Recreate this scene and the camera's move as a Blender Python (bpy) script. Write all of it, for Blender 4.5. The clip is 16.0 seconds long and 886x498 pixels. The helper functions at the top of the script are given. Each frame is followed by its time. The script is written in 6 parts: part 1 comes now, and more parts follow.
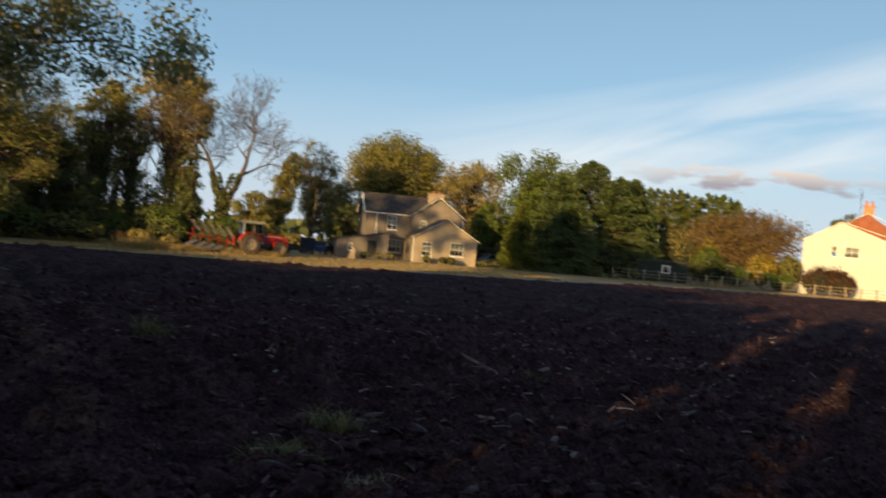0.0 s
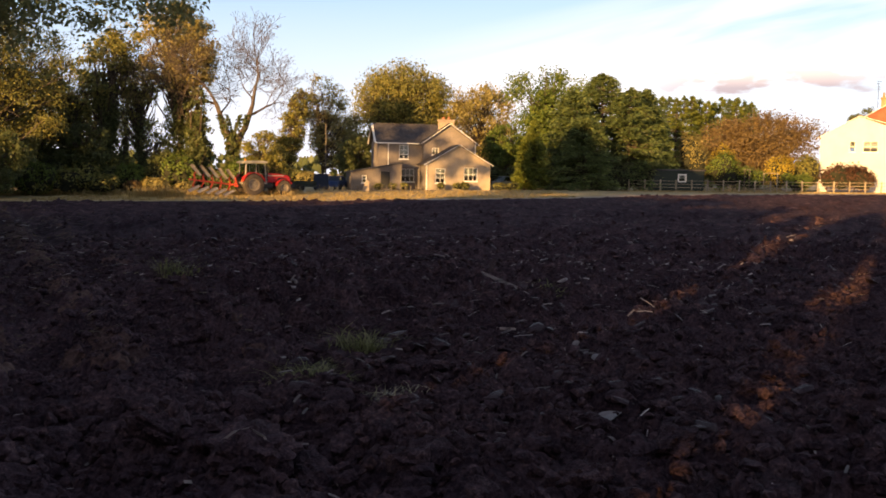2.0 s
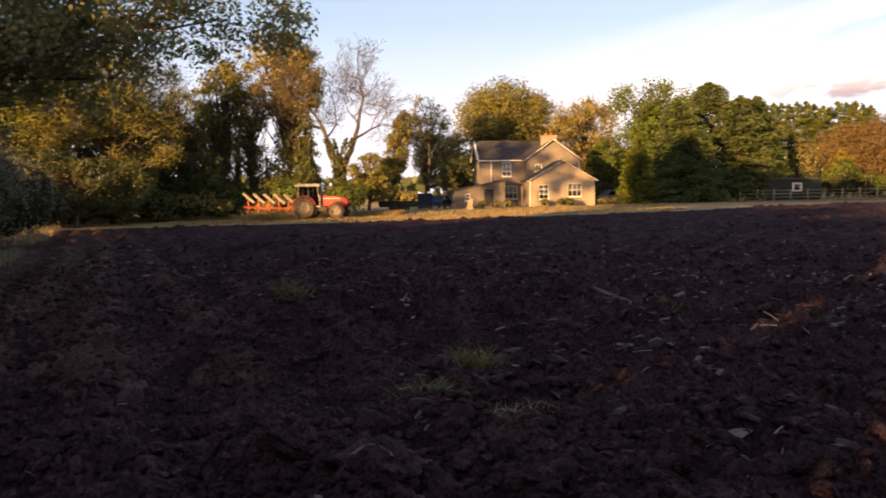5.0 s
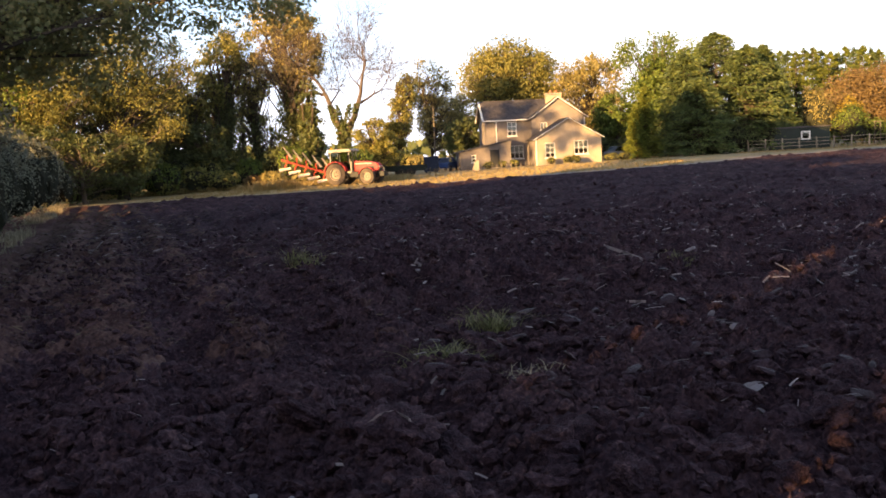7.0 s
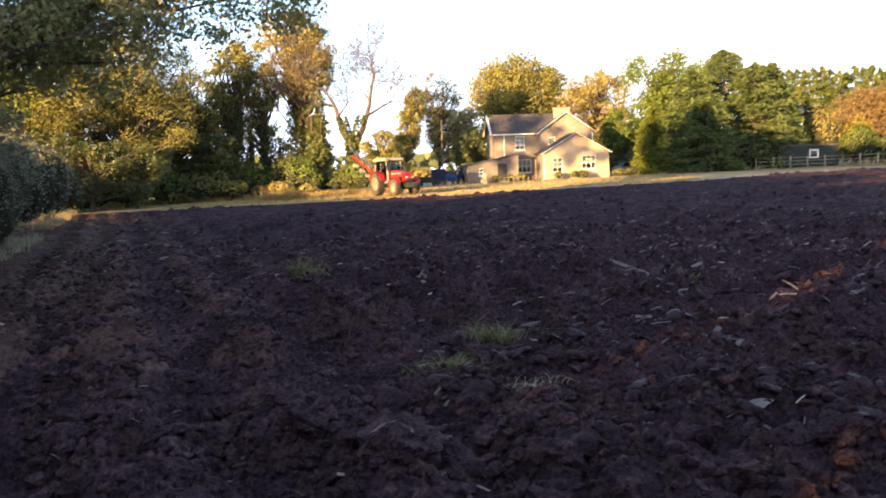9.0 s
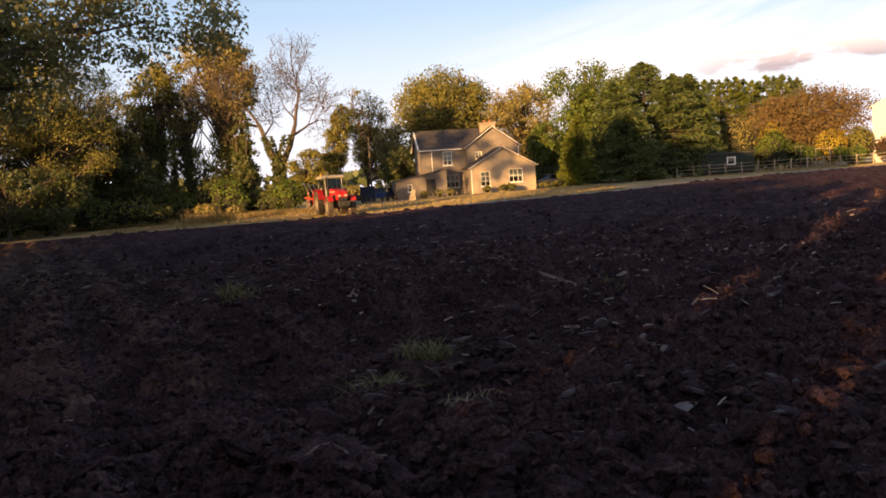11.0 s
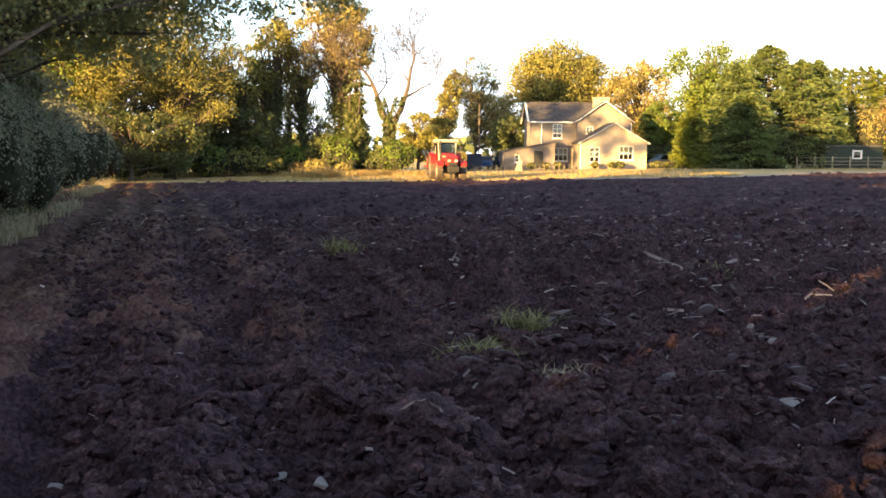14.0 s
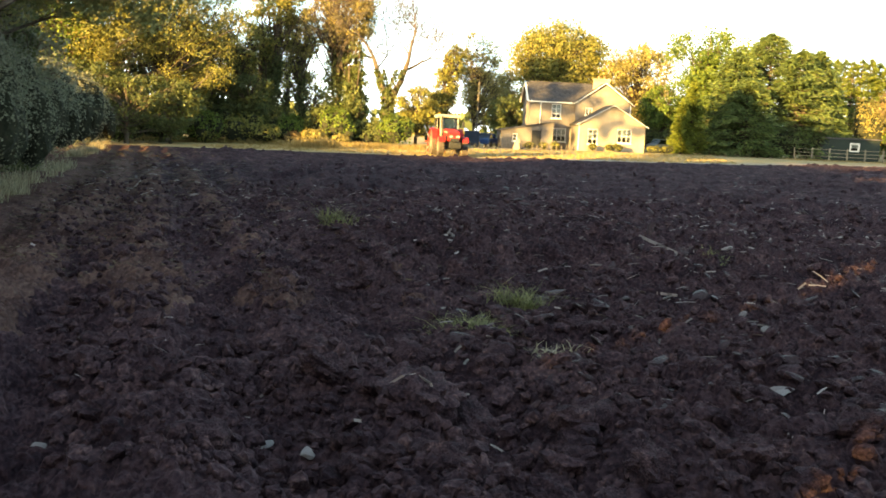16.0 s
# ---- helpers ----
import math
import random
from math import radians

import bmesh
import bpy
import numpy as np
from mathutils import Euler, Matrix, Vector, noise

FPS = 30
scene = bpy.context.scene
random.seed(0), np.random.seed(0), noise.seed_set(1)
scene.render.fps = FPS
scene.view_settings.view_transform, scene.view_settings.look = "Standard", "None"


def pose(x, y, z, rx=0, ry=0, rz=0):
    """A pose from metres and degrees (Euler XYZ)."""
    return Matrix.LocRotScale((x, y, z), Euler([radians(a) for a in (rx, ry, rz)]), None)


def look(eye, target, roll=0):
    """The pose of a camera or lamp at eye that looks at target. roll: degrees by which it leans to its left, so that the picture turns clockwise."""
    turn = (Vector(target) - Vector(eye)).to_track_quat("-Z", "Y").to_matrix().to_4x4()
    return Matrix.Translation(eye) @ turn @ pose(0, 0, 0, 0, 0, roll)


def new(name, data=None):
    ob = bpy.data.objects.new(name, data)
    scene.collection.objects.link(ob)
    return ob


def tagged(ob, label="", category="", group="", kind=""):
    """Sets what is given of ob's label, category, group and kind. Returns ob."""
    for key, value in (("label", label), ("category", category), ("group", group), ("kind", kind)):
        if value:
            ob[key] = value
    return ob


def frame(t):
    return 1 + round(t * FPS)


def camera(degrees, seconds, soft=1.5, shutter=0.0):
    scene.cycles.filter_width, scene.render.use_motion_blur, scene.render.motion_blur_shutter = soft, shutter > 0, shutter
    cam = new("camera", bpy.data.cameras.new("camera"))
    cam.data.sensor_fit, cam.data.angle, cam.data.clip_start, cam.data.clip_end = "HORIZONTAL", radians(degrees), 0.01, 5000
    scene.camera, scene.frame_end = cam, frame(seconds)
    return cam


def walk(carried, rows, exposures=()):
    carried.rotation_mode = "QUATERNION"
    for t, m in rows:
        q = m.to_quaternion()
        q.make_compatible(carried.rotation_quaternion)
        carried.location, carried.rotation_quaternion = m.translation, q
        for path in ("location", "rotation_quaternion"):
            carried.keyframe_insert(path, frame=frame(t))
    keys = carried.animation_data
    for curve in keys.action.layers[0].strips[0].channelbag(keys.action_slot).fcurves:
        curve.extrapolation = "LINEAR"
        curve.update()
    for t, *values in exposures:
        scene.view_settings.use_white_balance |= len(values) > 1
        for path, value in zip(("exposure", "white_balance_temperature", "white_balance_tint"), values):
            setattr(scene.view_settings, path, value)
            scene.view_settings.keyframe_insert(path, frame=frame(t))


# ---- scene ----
cam = camera(54.43, 16.0, soft=1.7, shutter=0.4)
PATH = [  # seconds, place, turn
    (0.0, -0.036, 0.075, 1.855, 90.01, -5.42, 0.03),
    (0.5, -0.008, -0.024, 1.796, 91.44, -5.62, 4.50),
    (1.0, -0.017, -0.028, 1.760, 87.61, -1.79, 1.33),
    (1.5, -0.015, 0.011, 1.752, 84.76, -0.84, 1.44),
    (2.0, 0.012, -0.012, 1.756, 85.12, -1.03, 0.97),
    (2.5, 0.014, 0.006, 1.754, 85.57, -0.93, -0.94),
    (3.0, 0.038, -0.005, 1.752, 85.83, 0.03, -1.10),
    (3.5, 0.000, 0.000, 1.750, 85.46, 0.00, 0.00),
    (4.0, -0.017, 0.017, 1.740, 85.33, -0.05, 2.29),
    (4.5, -0.041, 0.009, 1.738, 85.86, 0.27, 4.64),
    (5.0, -0.095, -0.003, 1.739, 86.27, 0.66, 7.75),
    (5.2, -0.098, -0.024, 1.753, 85.94, 0.50, 8.89),
    (7.5, -0.109, 0.006, 1.760, 83.72, 3.31, 7.69),
    (8.0, -0.102, 0.008, 1.760, 83.77, 3.61, 7.64),
    (8.5, -0.111, 0.019, 1.745, 83.81, 2.98, 9.52),
    (9.0, -0.108, 0.019, 1.742, 84.67, 2.04, 8.63),
    (9.2, -0.101, 0.014, 1.747, 85.17, 2.10, 6.79),
    (11.3, -0.071, -0.038, 1.764, 85.50, 3.73, 3.91),
    (11.5, -0.081, -0.034, 1.761, 85.21, 3.37, 4.44),
    (12.0, -0.102, -0.028, 1.752, 85.17, 1.68, 6.59),
    (12.5, -0.115, -0.032, 1.748, 85.32, 0.25, 8.68),
    (13.0, -0.126, -0.004, 1.735, 83.92, -0.25, 10.03),
    (13.5, -0.125, -0.018, 1.742, 83.42, -0.26, 10.64),
    (14.0, -0.132, -0.031, 1.735, 83.66, -0.45, 10.98),
    (14.5, -0.156, 0.005, 1.721, 82.12, -1.05, 10.81),
    (15.0, -0.170, 0.003, 1.722, 82.02, -1.54, 10.93),
    (15.5, -0.152, -0.015, 1.735, 82.23, -1.68, 10.19),
    (16.0, -0.164, 0.026, 1.713, 82.07, -2.87, 10.82),
]

EXPOSURE = [(0.0, 0.8, 6950, 10), (1.0, 0.8, 6800, 6), (1.5, 1.3, 7500, 20), (2.2, 1.5, 8100, 25), (3.0, 1.22, 7700, 11), (3.5, 1.25, 8000, 18), (4.5, 1.45, 8600, 28), (5.0, 1.5, 8700, 32),
            (7.5, 2.45, 7400, 23), (8.1, 2.65, 7300, 22), (9.0, 2.65, 7100, 20), (11.5, 1.25, 8600, 30), (12.5, 1.6, 8800, 31), (13.5, 2.55, 7900, 20), (14.5, 3.2, 7800, 9), (15.0, 3.45, 8100, 4), (16.0, 3.1, 8600, 0)]
walk(cam, [(r[0], pose(*r[1:])) for r in PATH], EXPOSURE)

# ---------------------------------------------------------------- light
SUN_AZ, SUN_EL = radians(208), radians(8)
world = bpy.data.worlds.new("sky")
scene.world = world
world.use_nodes = True


def wnode(kind, **values):
    n = world.node_tree.nodes.new(kind)
    for k, v in values.items():
        n.inputs[k].default_value = v
    return n


def build_sky():
    nt = world.node_tree
    nt.nodes.clear()
    link = nt.links.new
    out = nt.nodes.new("ShaderNodeOutputWorld")
    bg = wnode("ShaderNodeBackground", Strength=0.087)
    sky = nt.nodes.new("ShaderNodeTexSky")
    sky.sky_type = "NISHITA"
    sky.sun_disc = False
    sky.sun_elevation, sky.sun_rotation = SUN_EL, SUN_AZ
    sky.air_density, sky.dust_density, sky.ozone_density = 1.0, 1.2, 1.6
    geo = nt.nodes.new("ShaderNodeTexCoord")
    sep = nt.nodes.new("ShaderNodeSeparateXYZ")
    link(geo.outputs["Generated"], sep.inputs[0])

    def math_(op, a, b=None, c=None, clamp=False):
        n = nt.nodes.new("ShaderNodeMath")
        n.operation, n.use_clamp = op, clamp
        for i, v in enumerate((a, b, c)):
            if v is None:
                continue
            if isinstance(v, (int, float)):
                n.inputs[i].default_value = v
            else:
                link(v, n.inputs[i])
        return n.outputs[0]

    az = math_("ARCTAN2", sep.outputs[0], sep.outputs[1])
    el = math_("ARCSINE", sep.outputs[2])
    # high thin cirrus: streaks that slope up to the east
    comb = nt.nodes.new("ShaderNodeCombineXYZ")
    link(math_("MULTIPLY", math_("SUBTRACT", el, math_("MULTIPLY", az, 0.22)), 16.0), comb.inputs[1])
    link(math_("MULTIPLY", az, 2.6), comb.inputs[0])
    n1 = wnode("ShaderNodeTexNoise", Scale=1.1, Detail=6.0, Roughness=0.48, Distortion=0.5)
    link(comb.outputs[0], n1.inputs["Vector"])
    band = math_("SUBTRACT", 1.0, math_("MULTIPLY", math_("ABSOLUTE", math_("SUBTRACT", math_("SUBTRACT", el, math_("MULTIPLY", az, 0.2)), 0.092)), 13.0), clamp=True)
    cirrus = math_("MULTIPLY", math_("MULTIPLY", math_("SUBTRACT", n1.outputs[0], 0.33, clamp=True), 2.9, clamp=True), band)
    cirrus = math_("MULTIPLY", cirrus, math_("MULTIPLY_ADD", az, 3.4, 0.45, clamp=True))
    # small cumulus low in the east
    comb2 = nt.nodes.new("ShaderNodeCombineXYZ")
    link(math_("MULTIPLY", az, 24.0), comb2.inputs[0])
    link(math_("MULTIPLY", el, 66.0), comb2.inputs[1])
    n2 = wnode("ShaderNodeTexNoise", Scale=1.0, Detail=5.0, Roughness=0.5)
    link(comb2.outputs[0], n2.inputs["Vector"])
    lump = math_("SUBTRACT", 1.0, math_("MULTIPLY", math_("ABSOLUTE", math_("SUBTRACT", el, 0.108)), 27.0), clamp=True)
    side = math_("MULTIPLY", math_("MULTIPLY_ADD", az, 9.0, -1.55, clamp=True), math_("MULTIPLY_ADD", az, -9.0, 4.6, clamp=True))
    cumulus = math_("MULTIPLY", math_("MULTIPLY", math_("SUBTRACT", math_("MULTIPLY_ADD", lump, 0.5, n2.outputs[0]), 0.86, clamp=True), 8.0, clamp=True), side)
    blue = nt.nodes.new("ShaderNodeMix")
    blue.data_type = "RGBA"
    link(math_("MULTIPLY_ADD", el, -1.6, 0.75, clamp=True), blue.inputs["Factor"])
    link(sky.outputs[0], blue.inputs["A"])
    blue.inputs["B"].default_value = (1.85, 3.95, 6.95, 1)
    low = math_("SUBTRACT", 1.0, math_("MULTIPLY", el, 5.2), clamp=True)
    haze = nt.nodes.new("ShaderNodeMix")
    haze.data_type = "RGBA"
    link(math_("MULTIPLY", low, 0.42), haze.inputs["Factor"])
    link(blue.outputs["Result"], haze.inputs["A"])
    haze.inputs["B"].default_value = (6.9, 6.5, 6.0, 1)
    c1 = nt.nodes.new("ShaderNodeMix")
    c1.data_type = "RGBA"
    link(math_("MULTIPLY", cirrus, 0.75), c1.inputs["Factor"])
    link(haze.outputs["Result"], c1.inputs["A"])
    c1.inputs["B"].default_value = (8.2, 7.8, 7.4, 1)
    c2 = nt.nodes.new("ShaderNodeMix")
    c2.data_type = "RGBA"
    link(math_("MULTIPLY", cumulus, 0.9), c2.inputs["Factor"])
    link(c1.outputs["Result"], c2.inputs["A"])
    tone = nt.nodes.new("ShaderNodeMix")
    tone.data_type = "RGBA"
    link(math_("MULTIPLY", math_("SUBTRACT", el, 0.100), 55.0, clamp=True), tone.inputs["Factor"])
    tone.inputs["A"].default_value = (2.5, 2.35, 2.65, 1)
    tone.inputs["B"].default_value = (5.6, 4.95, 4.6, 1)
    link(tone.outputs["Result"], c2.inputs["B"])
    link(c2.outputs["Result"], bg.inputs["Color"])
    link(bg.outputs[0], out.inputs[0])


build_sky()
sun = new("sun", bpy.data.lights.new("sun", "SUN"))
sun.data.energy, sun.data.angle, sun.data.color = 5.0, radians(0.45), (1.0, 0.67, 0.27)
sun.matrix_world = look((math.sin(SUN_AZ) * math.cos(SUN_EL) * 100, math.cos(SUN_AZ) * math.cos(SUN_EL) * 100, math.sin(SUN_EL) * 100), (0, 0, 0))


# ---------------------------------------------------------------- materials
def material(name, colors, scale=3.0, rough=0.8, metal=0.0, bump=0.0, island=False, obj=False, leaf=False, fine=8.0, spec=0.3, wear=None):
    """Two scales of noise (or one value a piece) through a ramp of colours, with relief."""
    m = bpy.data.materials.new(name)
    m.use_nodes = True
    nt = m.node_tree
    link = nt.links.new
    bsdf = nt.nodes["Principled BSDF"]
    bsdf.inputs["Roughness"].default_value = rough
    bsdf.inputs["Metallic"].default_value = metal
    bsdf.inputs["Specular IOR Level"].default_value = spec
    tc = nt.nodes.new("ShaderNodeTexCoord")
    big = nt.nodes.new("ShaderNodeTexNoise")
    big.inputs["Scale"].default_value, big.inputs["Detail"].default_value = scale, 5.0
    small = nt.nodes.new("ShaderNodeTexNoise")
    small.inputs["Scale"].default_value, small.inputs["Detail"].default_value = scale * fine, 6.0
    for n in (big, small):
        link(tc.outputs["Object"], n.inputs["Vector"])
    mix = nt.nodes.new("ShaderNodeMath")
    mix.operation = "MULTIPLY_ADD"
    link(small.outputs[0], mix.inputs[0])
    mix.inputs[1].default_value = 0.5
    half = nt.nodes.new("ShaderNodeMath")
    half.operation = "MULTIPLY"
    link(big.outputs[0], half.inputs[0])
    half.inputs[1].default_value = 0.5
    link(half.outputs[0], mix.inputs[2])
    value = mix.outputs[0]
    if island or obj:
        rnd = nt.nodes.new("ShaderNodeNewGeometry" if island else "ShaderNodeObjectInfo")
        src = rnd.outputs["Random Per Island" if island else "Random"]
        blend = nt.nodes.new("ShaderNodeMath")
        blend.operation = "MULTIPLY_ADD"
        link(src, blend.inputs[0])
        blend.inputs[1].default_value = 0.55
        less = nt.nodes.new("ShaderNodeMath")
        less.operation = "MULTIPLY"
        link(value, less.inputs[0])
        less.inputs[1].default_value = 0.5
        link(less.outputs[0], blend.inputs[2])
        value = blend.outputs[0]
    ramp = nt.nodes.new("ShaderNodeValToRGB")
    el = ramp.color_ramp.elements
    while len(el) < len(colors):
        el.new(0.5)
    for i, c in enumerate(colors):
        k = i / max(1, len(colors) - 1)
        el[i].position = (0.1 + 0.85 * k) if (island or obj) else (0.3 + 0.4 * k)
        el[i].color = (*c, 1)
    link(value, ramp.inputs[0])
    link(ramp.outputs[0], bsdf.inputs["Base Color"])
    if bump:
        b = nt.nodes.new("ShaderNodeBump")
        b.inputs["Strength"].default_value, b.inputs["Distance"].default_value = 0.8, bump
        link(small.outputs[0], b.inputs["Height"])
        link(b.outputs[0], bsdf.inputs["Normal"])
    if leaf:
        tr = nt.nodes.new("ShaderNodeBsdfTranslucent")
        link(ramp.outputs[0], tr.inputs[0])
        ms = nt.nodes.new("ShaderNodeMixShader")
        ms.inputs[0].default_value = 0.45
        link(bsdf.outputs[0], ms.inputs[1])
        link(tr.outputs[0], ms.inputs[2])
        link(ms.outputs[0], nt.nodes["Material Output"].inputs[0])
    return m


M = {}


def mats():
    SOIL = [(0.0135, 0.0077, 0.0108), (0.0345, 0.0202, 0.0262), (0.081, 0.0475, 0.0555), (0.178, 0.107, 0.108)]
    M["soil"] = material("soil", SOIL, 1.1, 0.85, bump=0.08, fine=22, spec=0.03)
    M["soil_clod"] = material("clod_soil", SOIL, 3.0, 0.8, bump=0.03, fine=9, spec=0.04)
    M["soil_slice"] = material("smeared_soil", SOIL, 4.0, 0.8, bump=0.04, fine=9, spec=0.04)
    M["soil_sheen"] = material("polished_soil_slice", [(0.026, 0.014, 0.018), (0.050, 0.029, 0.034), (0.10, 0.062, 0.066)], 4.0, 0.5, bump=0.01, fine=9, spec=0.14)
    M["soil_dry"] = material("drier_soil", [(0.024, 0.0125, 0.0140), (0.060, 0.033, 0.033), (0.120, 0.070, 0.062), (0.185, 0.115, 0.098)], 1.1, 0.85, bump=0.07, fine=18, spec=0.03)
    M["straw_dull"] = material("dull_straw", [(0.05, 0.034, 0.024), (0.10, 0.072, 0.048), (0.18, 0.13, 0.09)], 2.0, 0.85, island=True)
    M["grass"] = material("dry_grass", [(0.24, 0.175, 0.085), (0.38, 0.285, 0.14), (0.48, 0.38, 0.22)], 0.6, 0.9, bump=0.04, fine=20)
    M["lane"] = material("pale_earth_lane", [(0.22, 0.165, 0.12), (0.33, 0.26, 0.20), (0.44, 0.36, 0.29)], 0.5, 0.9, bump=0.03, fine=20)
    M["blade"] = material("grass_blade", [(0.20, 0.155, 0.065), (0.41, 0.305, 0.135), (0.58, 0.45, 0.24)], 1.0, 0.8, island=True, leaf=True)
    M["blade_green"] = material("green_grass_blade", [(0.10, 0.105, 0.04), (0.21, 0.205, 0.085), (0.44, 0.39, 0.21)], 1.0, 0.8, island=True, leaf=True)
    M["blade_grey"] = material("withered_grass_blade", [(0.17, 0.15, 0.105), (0.33, 0.29, 0.20), (0.52, 0.46, 0.33)], 1.0, 0.8, island=True, leaf=True)
    M["straw"] = material("straw", [(0.06, 0.046, 0.046), (0.15, 0.118, 0.115), (0.42, 0.34, 0.33)], 2.0, 0.8, island=True)
    M["stone"] = material("field_stone", [(0.05, 0.038, 0.041), (0.11, 0.084, 0.089), (0.24, 0.19, 0.195)], 6.0, 0.75, bump=0.01, obj=True)
    M["stone_pale"] = material("pale_field_stone", [(0.13, 0.108, 0.112), (0.22, 0.186, 0.19), (0.34, 0.295, 0.30)], 6.0, 0.7, bump=0.01, obj=True)
    M["bark"] = material("bark", [(0.035, 0.026, 0.020), (0.075, 0.058, 0.045), (0.13, 0.10, 0.075)], 2.0, 0.95, bump=0.03)
    M["bark_pale"] = material("pale_bark", [(0.07, 0.055, 0.04), (0.16, 0.12, 0.085), (0.24, 0.19, 0.14)], 2.0, 0.95, bump=0.03)
    M["leaf_gold"] = material("golden_leaves", [(0.118, 0.108, 0.044), (0.215, 0.188, 0.072), (0.315, 0.264, 0.102), (0.42, 0.332, 0.14)], 0.25, 0.7, island=True, leaf=True, fine=4)
    M["leaf_olive"] = material("olive_leaves", [(0.084, 0.090, 0.032), (0.160, 0.162, 0.050), (0.25, 0.235, 0.072), (0.37, 0.303, 0.098)], 0.25, 0.7, island=True, leaf=True, fine=4)
    M["leaf_green"] = material("green_leaves", [(0.045, 0.078, 0.021), (0.085, 0.132, 0.033), (0.145, 0.196, 0.044), (0.23, 0.255, 0.058)], 0.25, 0.7, island=True, leaf=True, fine=4)
    M["leaf_dark"] = material("ivy_leaves", [(0.042, 0.060, 0.026), (0.078, 0.100, 0.040), (0.122, 0.142, 0.056), (0.18, 0.178, 0.075)], 0.25, 0.5, island=True, leaf=True, fine=4)
    M["leaf_brown"] = material("russet_leaves", [(0.07, 0.05, 0.028), (0.145, 0.098, 0.048), (0.215, 0.15, 0.068), (0.28, 0.195, 0.085)], 0.25, 0.8, island=True, leaf=True, fine=4)
    M["leaf_copper"] = material("copper_leaves", [(0.035, 0.020, 0.016), (0.075, 0.038, 0.028), (0.12, 0.06, 0.04), (0.17, 0.09, 0.055)], 0.25, 0.8, island=True, leaf=True, fine=4)
    M["leaf_bough"] = material("shaded_ash_leaves", [(0.12, 0.14, 0.06), (0.21, 0.23, 0.10), (0.31, 0.29, 0.13), (0.42, 0.31, 0.15)], 0.25, 0.6, island=True, leaf=True, fine=4)
    M["leaf_hedge"] = material("dusty_hedge_leaves", [(0.12, 0.122, 0.085), (0.165, 0.168, 0.118), (0.21, 0.21, 0.15), (0.26, 0.255, 0.185)], 0.25, 0.8, island=True, leaf=True, fine=4)
    M["leaf_yellow"] = material("yellow_leaves", [(0.182, 0.143, 0.026), (0.364, 0.273, 0.046), (0.494, 0.364, 0.065)], 0.25, 0.7, island=True, leaf=True, fine=4)
    M["needle"] = material("conifer_sprays", [(0.038, 0.064, 0.030), (0.086, 0.128, 0.050), (0.152, 0.200, 0.070), (0.24, 0.275, 0.095)], 0.3, 0.7, island=True, leaf=True, fine=4)
    M["cypress"] = material("cypress_sprays", [(0.050, 0.072, 0.018), (0.115, 0.150, 0.030), (0.19, 0.225, 0.045), (0.27, 0.28, 0.06)], 0.3, 0.7, island=True, leaf=True, fine=4)
    # near-black filling of the foliage: the shade between leaves put into the colour
    M["core"] = material("inner_shade", [(0.008, 0.010, 0.006), (0.02, 0.022, 0.012), (0.035, 0.03, 0.018)], 1.5, 0.95, bump=0.05)
    # grey pebbledash darkened for the shaded walls, cream warmed for the sunlit front gable
    M["render"] = material("shaded_pebbledash", [(0.105, 0.090, 0.085), (0.170, 0.146, 0.132), (0.250, 0.212, 0.182)], 1.1, 0.92, bump=0.01, fine=30)
    M["render_sunlit"] = material("sunlit_cream_render", [(0.24, 0.190, 0.142), (0.34, 0.275, 0.205), (0.43, 0.355, 0.27)], 1.1, 0.92, bump=0.008, fine=30)
    M["white_wall"] = material("white_masonry_paint", [(0.41, 0.415, 0.42), (0.47, 0.48, 0.49), (0.53, 0.54, 0.55)], 0.5, 0.8, bump=0.004, fine=20)
    M["white"] = material("white_gloss_paint", [(0.66, 0.65, 0.62), (0.80, 0.79, 0.76)], 2.0, 0.45)
    M["slate"] = material("slate", [(0.032, 0.030, 0.036), (0.06, 0.055, 0.06), (0.10, 0.09, 0.09)], 1.2, 0.6, bump=0.02, fine=12)
    M["slate_piece"] = material("slate_course", [(0.032, 0.030, 0.036), (0.06, 0.055, 0.06), (0.10, 0.09, 0.09)], 1.2, 0.6, bump=0.01, island=True)
    M["tile"] = material("red_roof_tiles", [(0.16, 0.052, 0.034), (0.23, 0.080, 0.050), (0.30, 0.115, 0.070)], 1.5, 0.85, bump=0.02, fine=12)
    M["brick"] = material("chimney_brick", [(0.28, 0.12, 0.07), (0.40, 0.20, 0.12), (0.46, 0.28, 0.19)], 3.0, 0.9, bump=0.01)
    M["buff"] = material("buff_chimney_render", [(0.29, 0.215, 0.15), (0.37, 0.29, 0.215), (0.42, 0.34, 0.27)], 3.0, 0.9, bump=0.01)
    M["pot"] = material("clay_pot", [(0.34, 0.13, 0.07), (0.44, 0.20, 0.11)], 4.0, 0.8)
    M["glass"] = glass("window_glass")
    M["timber"] = material("weathered_timber", [(0.20, 0.16, 0.12), (0.30, 0.25, 0.19), (0.40, 0.34, 0.27)], 3.0, 0.9, bump=0.01, obj=True)
    M["pole_wood"] = material("creosoted_pole", [(0.10, 0.08, 0.06), (0.17, 0.14, 0.11)], 3.0, 0.9, bump=0.01)
    M["green_paint"] = material("dark_green_paint", [(0.010, 0.018, 0.015), (0.02, 0.032, 0.026)], 2.0, 0.6)
    M["blue_paint"] = material("dull_blue_paint", [(0.012, 0.02, 0.045), (0.022, 0.035, 0.07)], 2.0, 0.6)
    M["black"] = material("matt_black", [(0.012, 0.012, 0.012), (0.03, 0.03, 0.03)], 4.0, 0.6)
